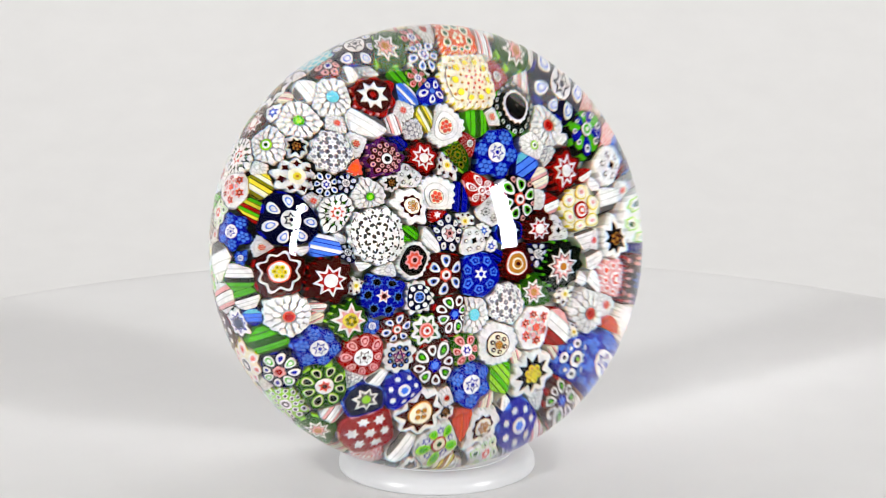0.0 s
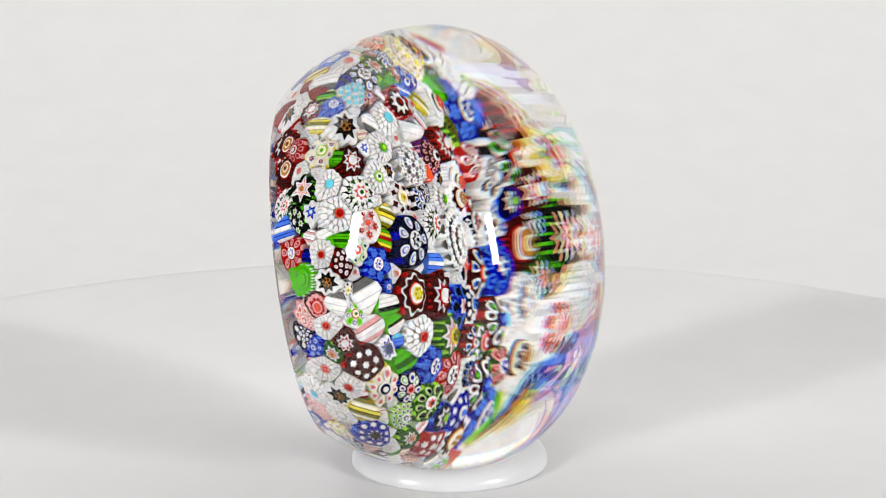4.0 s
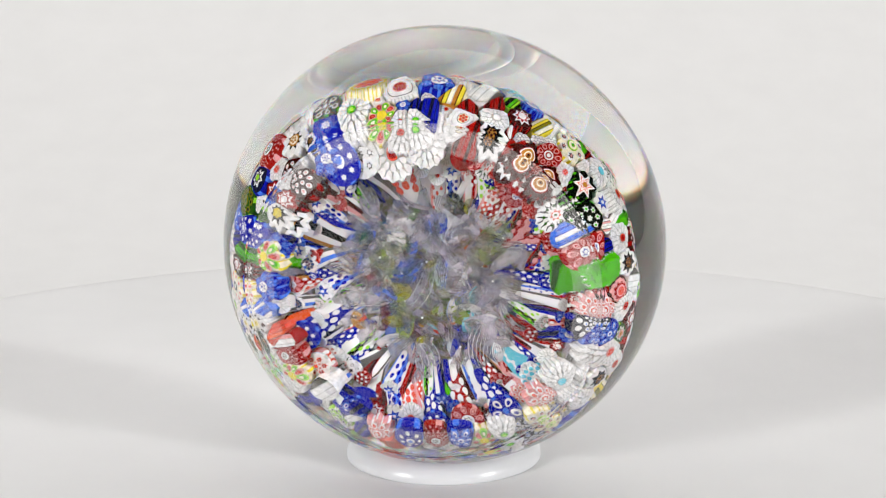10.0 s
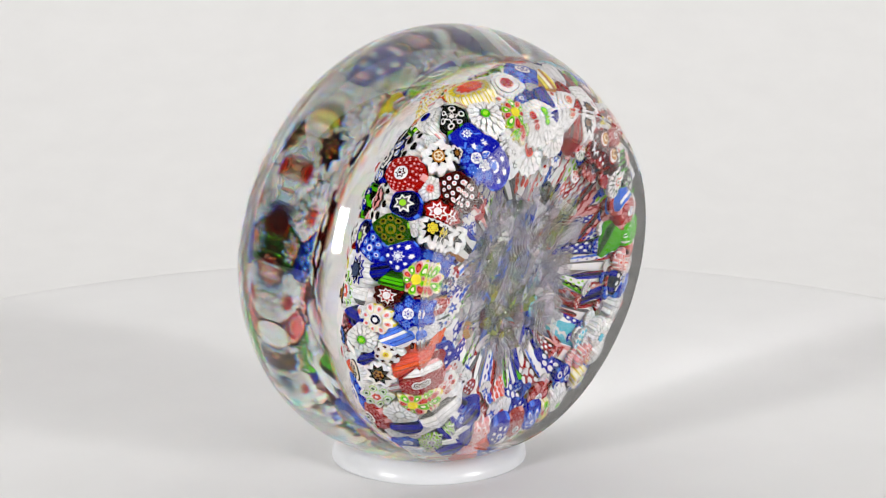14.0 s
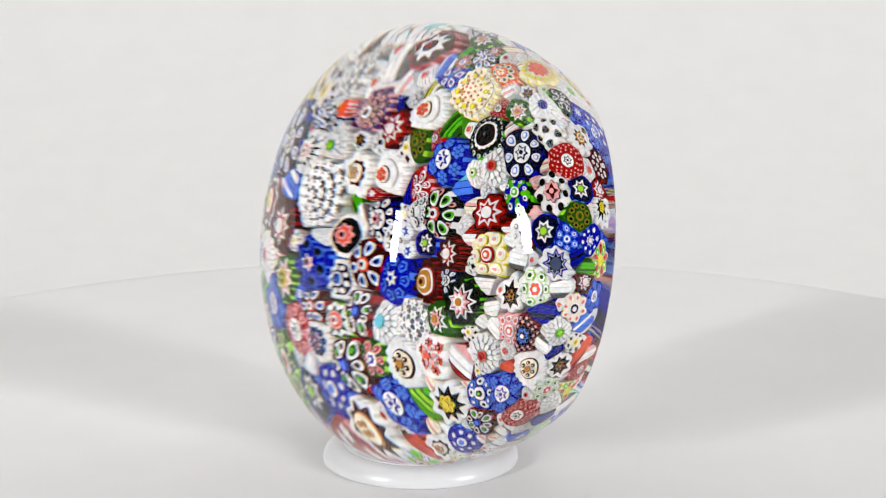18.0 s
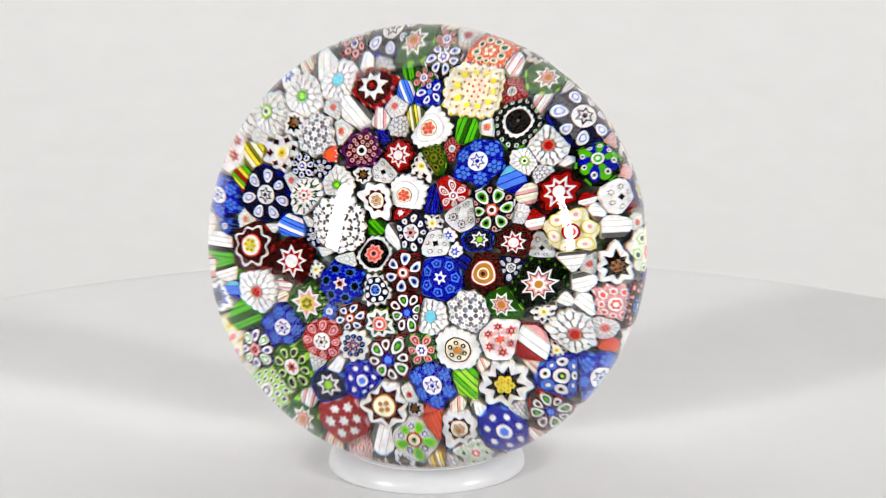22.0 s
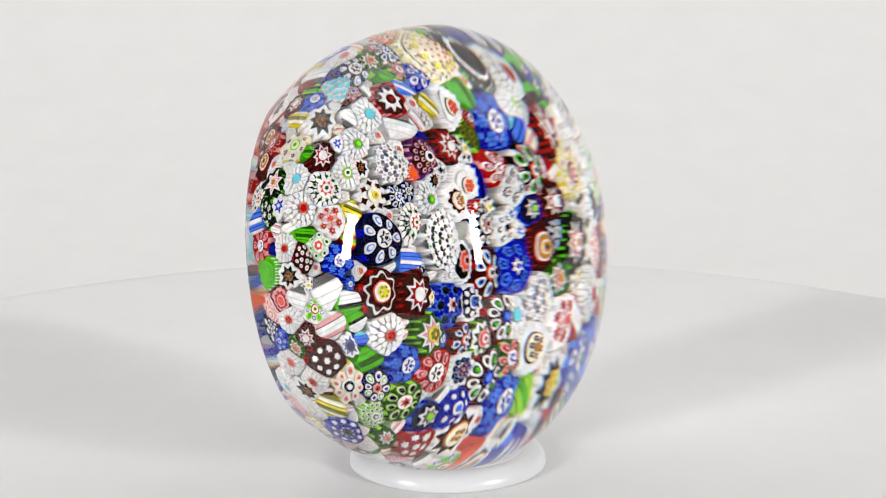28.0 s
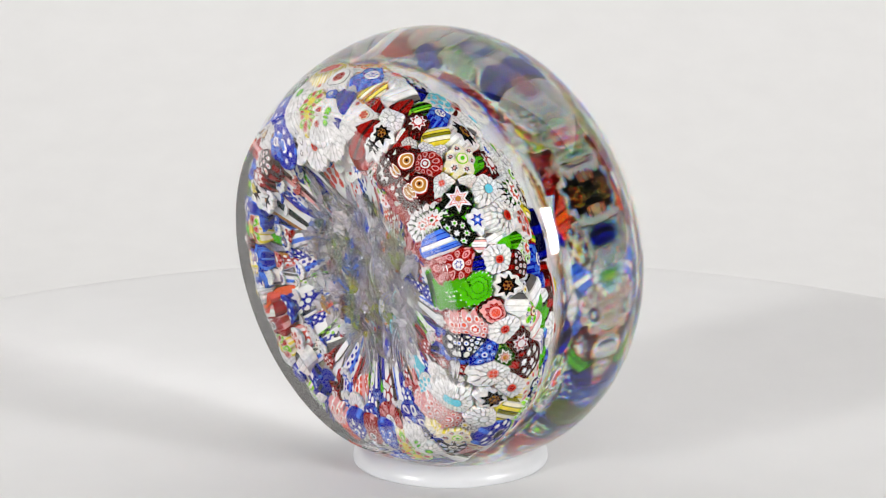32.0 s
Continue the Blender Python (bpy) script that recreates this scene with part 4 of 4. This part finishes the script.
tail("tailRP", 154.0, 27.0, 170.3, 17.4, 2.4)
tail("tailG", 166.3, 27.9, 180.0, 22.0, 3.5)
tail("tailRW", -178.5, 24.7, -174.0, 17.7, 1.1)
tail("tailRW", -172.8, 24.5, -167.6, 17.7, 1.0)
tail("tailRB", -168.5, 24.8, -160.0, 17.0, 1.3)
tail("tailB", -164.6, 25.7, -150.5, 17.3, 1.4)
tail("tailRW", -157.5, 23.5, -148.3, 18.3, 1.1)
tail("tailT", -140.4, 23.7, -135.6, 16.1, 2.2)
tail("tailP", -131.7, 24.1, -123.7, 17.5, 1.8)
tail("tailBr", -122.2, 25.0, -115.9, 18.1, 2.3)
tail("tailRd", -106.2, 24.2, -103.2, 16.8, 2.5)
tail("tailBd", -93.2, 24.2, -90.6, 18.4, 2.0)
tail("tailG", -99.7, 20.0, -94.6, 17.1, 1.2)
tail("tailWR", -83.1, 23.4, -77.7, 18.3, 2.1)
tail("tailWB", -76.5, 23.9, -71.4, 18.8, 1.8)
tail("tailRW", -68.1, 23.9, -63.3, 19.8, 2.1)
tail("tailBW", -62.1, 25.9, -46.7, 24.2, 2.1)
tail("tailS", -37.9, 23.8, -40.6, 17.6, 2.1)
tail("tailBd", -24.6, 23.1, -24.5, 15.1, 2.5)
tail("tailO", -19.3, 24.5, -17.6, 18.2, 1.8)
tail("tailW", -8.7, 24.7, -11.1, 19.9, 1.6)
tail("tailB", 14.6, 27.0, 19.3, 22.8, 2.1)
tail("tailKW", 28.0, 25.7, 23.5, 14.4, 2.6)
tail("tailG", 10.1, 25.9, 6.5, 19.5, 1.2)
tail("tailLW", 6.5, 20.4, 23.6, 12.0, 1.5)
tail("tailWB", -8.3, 17.9, 3.7, 11.9, 1.6)
tail("tailW", -40.0, 21.0, -45.2, 13.8, 1.5)
tail("tailW", -150.0, 23.1, -146.6, 17.5, 1.5)
tail("tailW", -141.1, 28.1, -139.5, 20.5, 1.6)
tail("tailE", -49.3, 20.6, -58.8, 15.4, 1.6)
tail("tailMW", -115.2, 25.0, -110.9, 19.6, 1.3)
tail("tailLW", -47.2, 25.1, -51.9, 18.8, 1.5)

# canes that fill the places between, as the packing needs
FILL = ["daisyW", "rodW", "daisyW", "dotB", "starM", "daisyR", "rodB", "crossW", "laceP", "rodG", "starsE", "petalN", "daisyG", "laceR", "clusW", "starK", "rodRW"]
PALE = ["rodW", "daisyW", "clusW", "rodW", "rodP", "rodC", "daisyP", "cogW"]
random.seed(11)
made = 0
for tries in range(9000):
    s, phi, size = 41.0 * math.sqrt(random.random()), random.uniform(-180, 180), random.choice((2.5, 2.0, 1.5))
    p, nrm = bed_point(s, phi)
    if all((p - q).length > 0.68 * (size + min(z, 3.9)) for q, z in PLACED):
        cane(random.choice(PALE if s > 15 and random.random() < 0.6 else FILL), s, phi, size, random.uniform(0, 360), 0.7, "small_cane")
        made += 1
    if made > 200:
        break
press_canes()

# more tails packed between, a little deeper
random.seed(14)
for i in range(72):
    a = i * 5 + random.uniform(-2, 2)
    r = random.uniform(20.5, 24.5)
    tail(random.choice(("tailW", "tailB", "tailRP", "tailR", "tailBd", "tailW", "tailBW", "tailBr", "tailWB", "tailW", "tailRd", "tailLW", "tailS", "tailGW", "tailWR")), a, r - 1.0, a + random.uniform(-5, 5), r - random.uniform(6, 10), random.uniform(0.8, 1.5))

# ribbons of smoky glass with fine white threads, turned into the hollow
random.seed(5)


def ribbon(centre, head, bend, length, width, lift, roll, base, thread, count):
    """A curved gauzy strip with raised parallel threads along it, added to the swirl."""
    bm = swirl
    base, thread = SWIRL.index(base), SWIRL.index(thread)
    steps = 12
    x, y = centre
    strip, lines = [], [[] for _ in range(count)]
    for k in range(steps):
        q = k / (steps - 1)
        rr = min(math.hypot(x, y), 19)
        c = Vector((x, y, under(rr) + 0.4 + lift * math.sin(math.pi * (0.1 + 0.8 * q))))
        side = Vector((-math.sin(head) * math.cos(roll), math.cos(head) * math.cos(roll), math.sin(roll)))
        up = Vector((math.cos(head), math.sin(head), 0)).cross(side)
        w = width * (0.25 + 0.75 * math.sin(math.pi * (0.12 + 0.76 * q)) ** 0.7)
        strip.append([bm.verts.new((c + side * w * h - up * 0.22 * w * (1 - h * h)) * MM) for h in (-1, -0.5, 0, 0.5, 1)])
        for i in range(count):
            h = -0.92 + 1.84 * i / max(count - 1, 1)
            d = c + side * w * h - up * (0.22 * w * (1 - h * h))
            t = 0.026 * math.sin(math.pi * (0.05 + 0.9 * q)) + 0.008
            lines[i].append([bm.verts.new((d + side * t * a + up * t * b_) * MM) for a, b_ in ((-1, 0), (0, 1), (1, 0), (0, -1))])
        x, y, head = x + length / steps * math.cos(head), y + length / steps * math.sin(head), head + bend
        if math.hypot(x, y) > 17 and x * math.cos(head) + y * math.sin(head) > 0:
            head += 0.25
    for u, v in zip(strip, strip[1:]):
        for i in range(4):
            f = bm.faces.new((u[i], u[i + 1], v[i + 1], v[i]))
            f.material_index, f.smooth = base, True
    for line in lines:
        for u, v in zip(line, line[1:]):
            for i in range(4):
                f = bm.faces.new((u[i], u[(i + 1) % 4], v[(i + 1) % 4], v[i]))
                f.material_index = thread


def cloudy(name, col, thin, thick, lightest=1.25):
    """Clear glass clouded with colour in wisps."""
    m, nt, b = shader(name)
    n = noise_node(nt, 200, 6)
    n.inputs["Distortion"].default_value = 1.2
    r = ramp(nt, n.outputs["Fac"], [(0.3, shade(col, 0.8)), (0.7, shade(col, lightest))])
    nt.links.new(r.outputs[0], b.inputs["Base Color"])
    w = noise_node(nt, 230, 5)
    w.inputs["Distortion"].default_value = 1.8
    d = ramp(nt, w.outputs["Fac"], [(0.36, (thin,) * 3), (0.64, (thick,) * 3)])
    nt.links.new(d.outputs[0], b.inputs["Alpha"])
    b.inputs["Specular IOR Level"].default_value = 0.0
    return m


gauze = [cloudy("gauzy_glass", col, 0.04, 0.9) for col in ((0.36, 0.33, 0.37), (0.25, 0.23, 0.28), (0.5, 0.48, 0.5), (0.07, 0.12, 0.4), (0.2, 0.24, 0.06))]
tints = [cloudy("clear_tint", shade(COLOURS[k][1], 0.7), 0.0, 0.85) for k in "BNQDIMTJARGLSO"]
swirl, SWIRL = bmesh.new(), gauze + tints + PALETTE
# folds of milky glass that curl round the hollow
for i in range(60):
    a, rr = random.uniform(0, 2 * math.pi), 12.5 * math.sqrt(random.random())
    thread = GLASS[random.choice("WFFHHHL")]
    ribbon((rr * math.cos(a), rr * math.sin(a)), a + math.pi + random.gauss(1.0, 0.5), random.gauss(0.13, 0.08), random.uniform(5, 10), random.uniform(0.9, 3.2),
           random.uniform(-1.9, 0.2), random.gauss(0, 0.7), random.choice(gauze[:3] + gauze), thread, random.choice((0, 0, 0, 5, 9)))

# veils that run from the inner ends of the canes into the hollow
for i in range(40):
    a, rr = i * 2 * math.pi / 40 + random.uniform(-0.1, 0.1), random.uniform(14, 19.0)
    ribbon((rr * math.cos(a), rr * math.sin(a)), a + math.pi + random.gauss(0.1, 0.25), random.gauss(0.06, 0.06), random.uniform(5, 9), random.uniform(0.8, 2.2),
           random.uniform(-1.2, 0.2), random.gauss(0, 0.6), random.choice(gauze[:3]), GLASS[random.choice("WFH")], random.choice((0, 5, 7, 9)))

# clear colour between them
for i in range(60):
    a, rr = random.uniform(0, 2 * math.pi), 14.5 * math.sqrt(random.random())
    col = random.choice(tints[:6] + tints)
    ribbon((rr * math.cos(a), rr * math.sin(a)), a + math.pi + random.gauss(0.9, 0.6), random.gauss(0.08, 0.09), random.uniform(3, 7), random.uniform(0.5, 1.6),
           random.uniform(-1.5, 0.2), random.gauss(0, 0.6), col, col, 0)

ob = part("glass_swirl", swirl, SWIRL, paperweight, "swirled smoky glass with fine white threads")
ob["kind"] = "stuff"

# air bubbles and specks caught in the glass
random.seed(21)
speck = bmesh.new()
bmesh.ops.create_icosphere(speck, subdivisions=1, radius=0.00022)
speck_mesh = bpy.data.meshes.new("speck")
speck.to_mesh(speck_mesh)
speck.free()
speck_mesh.materials.append(GLASS["W"])
for i in range(34):
    ob = new("speck", speck_mesh)
    ob.parent = paperweight
    a, r = random.uniform(0, 6.28), 15 * math.sqrt(random.random())
    ob.location = Vector((r * math.cos(a), r * math.sin(a), under(r) - random.uniform(0.2, 1.6))) * MM
    ob.scale = [random.uniform(0.4, 1.1)] * 3

# ---- the lamps' light reaches the canes through the clear glass ----
glass_body.visible_shadow = False

# ---- stand ----
stand = new("ring_stand")
tagged(stand, "small round glossy white plastic ring stand", "stand")
body = [(11.2, 0.0), (16.1, 0.0), (16.35, 0.12), (16.4, 0.4)] + [(13.2 + 3.2 * math.cos(a) ** 0.75, 0.5 + 2.45 * math.sin(a) ** 0.9) for a in np.linspace(0.05, math.pi / 2, 22)] + [(12.4, 2.9), (11.6, 2.5), (11.2, 1.6), (11.2, 0.0)]
part("ring", lathe([(r * MM, z * MM) for r, z in body], 128), plastic, stand)
lip = [(11.3, 2.55), (11.9, 2.75), (12.4, 2.93), (12.9, 2.98), (12.8, 3.06), (12.2, 3.03), (11.6, 2.85), (11.3, 2.55)]
part("seat_lip", lathe([(r * MM, z * MM) for r, z in lip], 128), plastic, stand)


def motions():
    """One turn in 24.8 seconds; the paperweight leans back a little in its stand."""
    rows, rows_stand = [], []
    for i in range(33):
        turn = pose(0, 0, 0, 0, 0, 14.516 * (i + 1.763))
        rows.append((i, turn @ pose(-0.00135, 0.02073, 0.03377, 81.89, 0, 0)))
        rows_stand.append((i, turn @ pose(-0.00097, -0.00241, 0)))
    walk(paperweight, rows)
    walk(stand, rows_stand)
    walk(turntable, [(i, pose(0, 0, 0, 0, 0, 14.516 * i)) for i in range(33)])


motions()
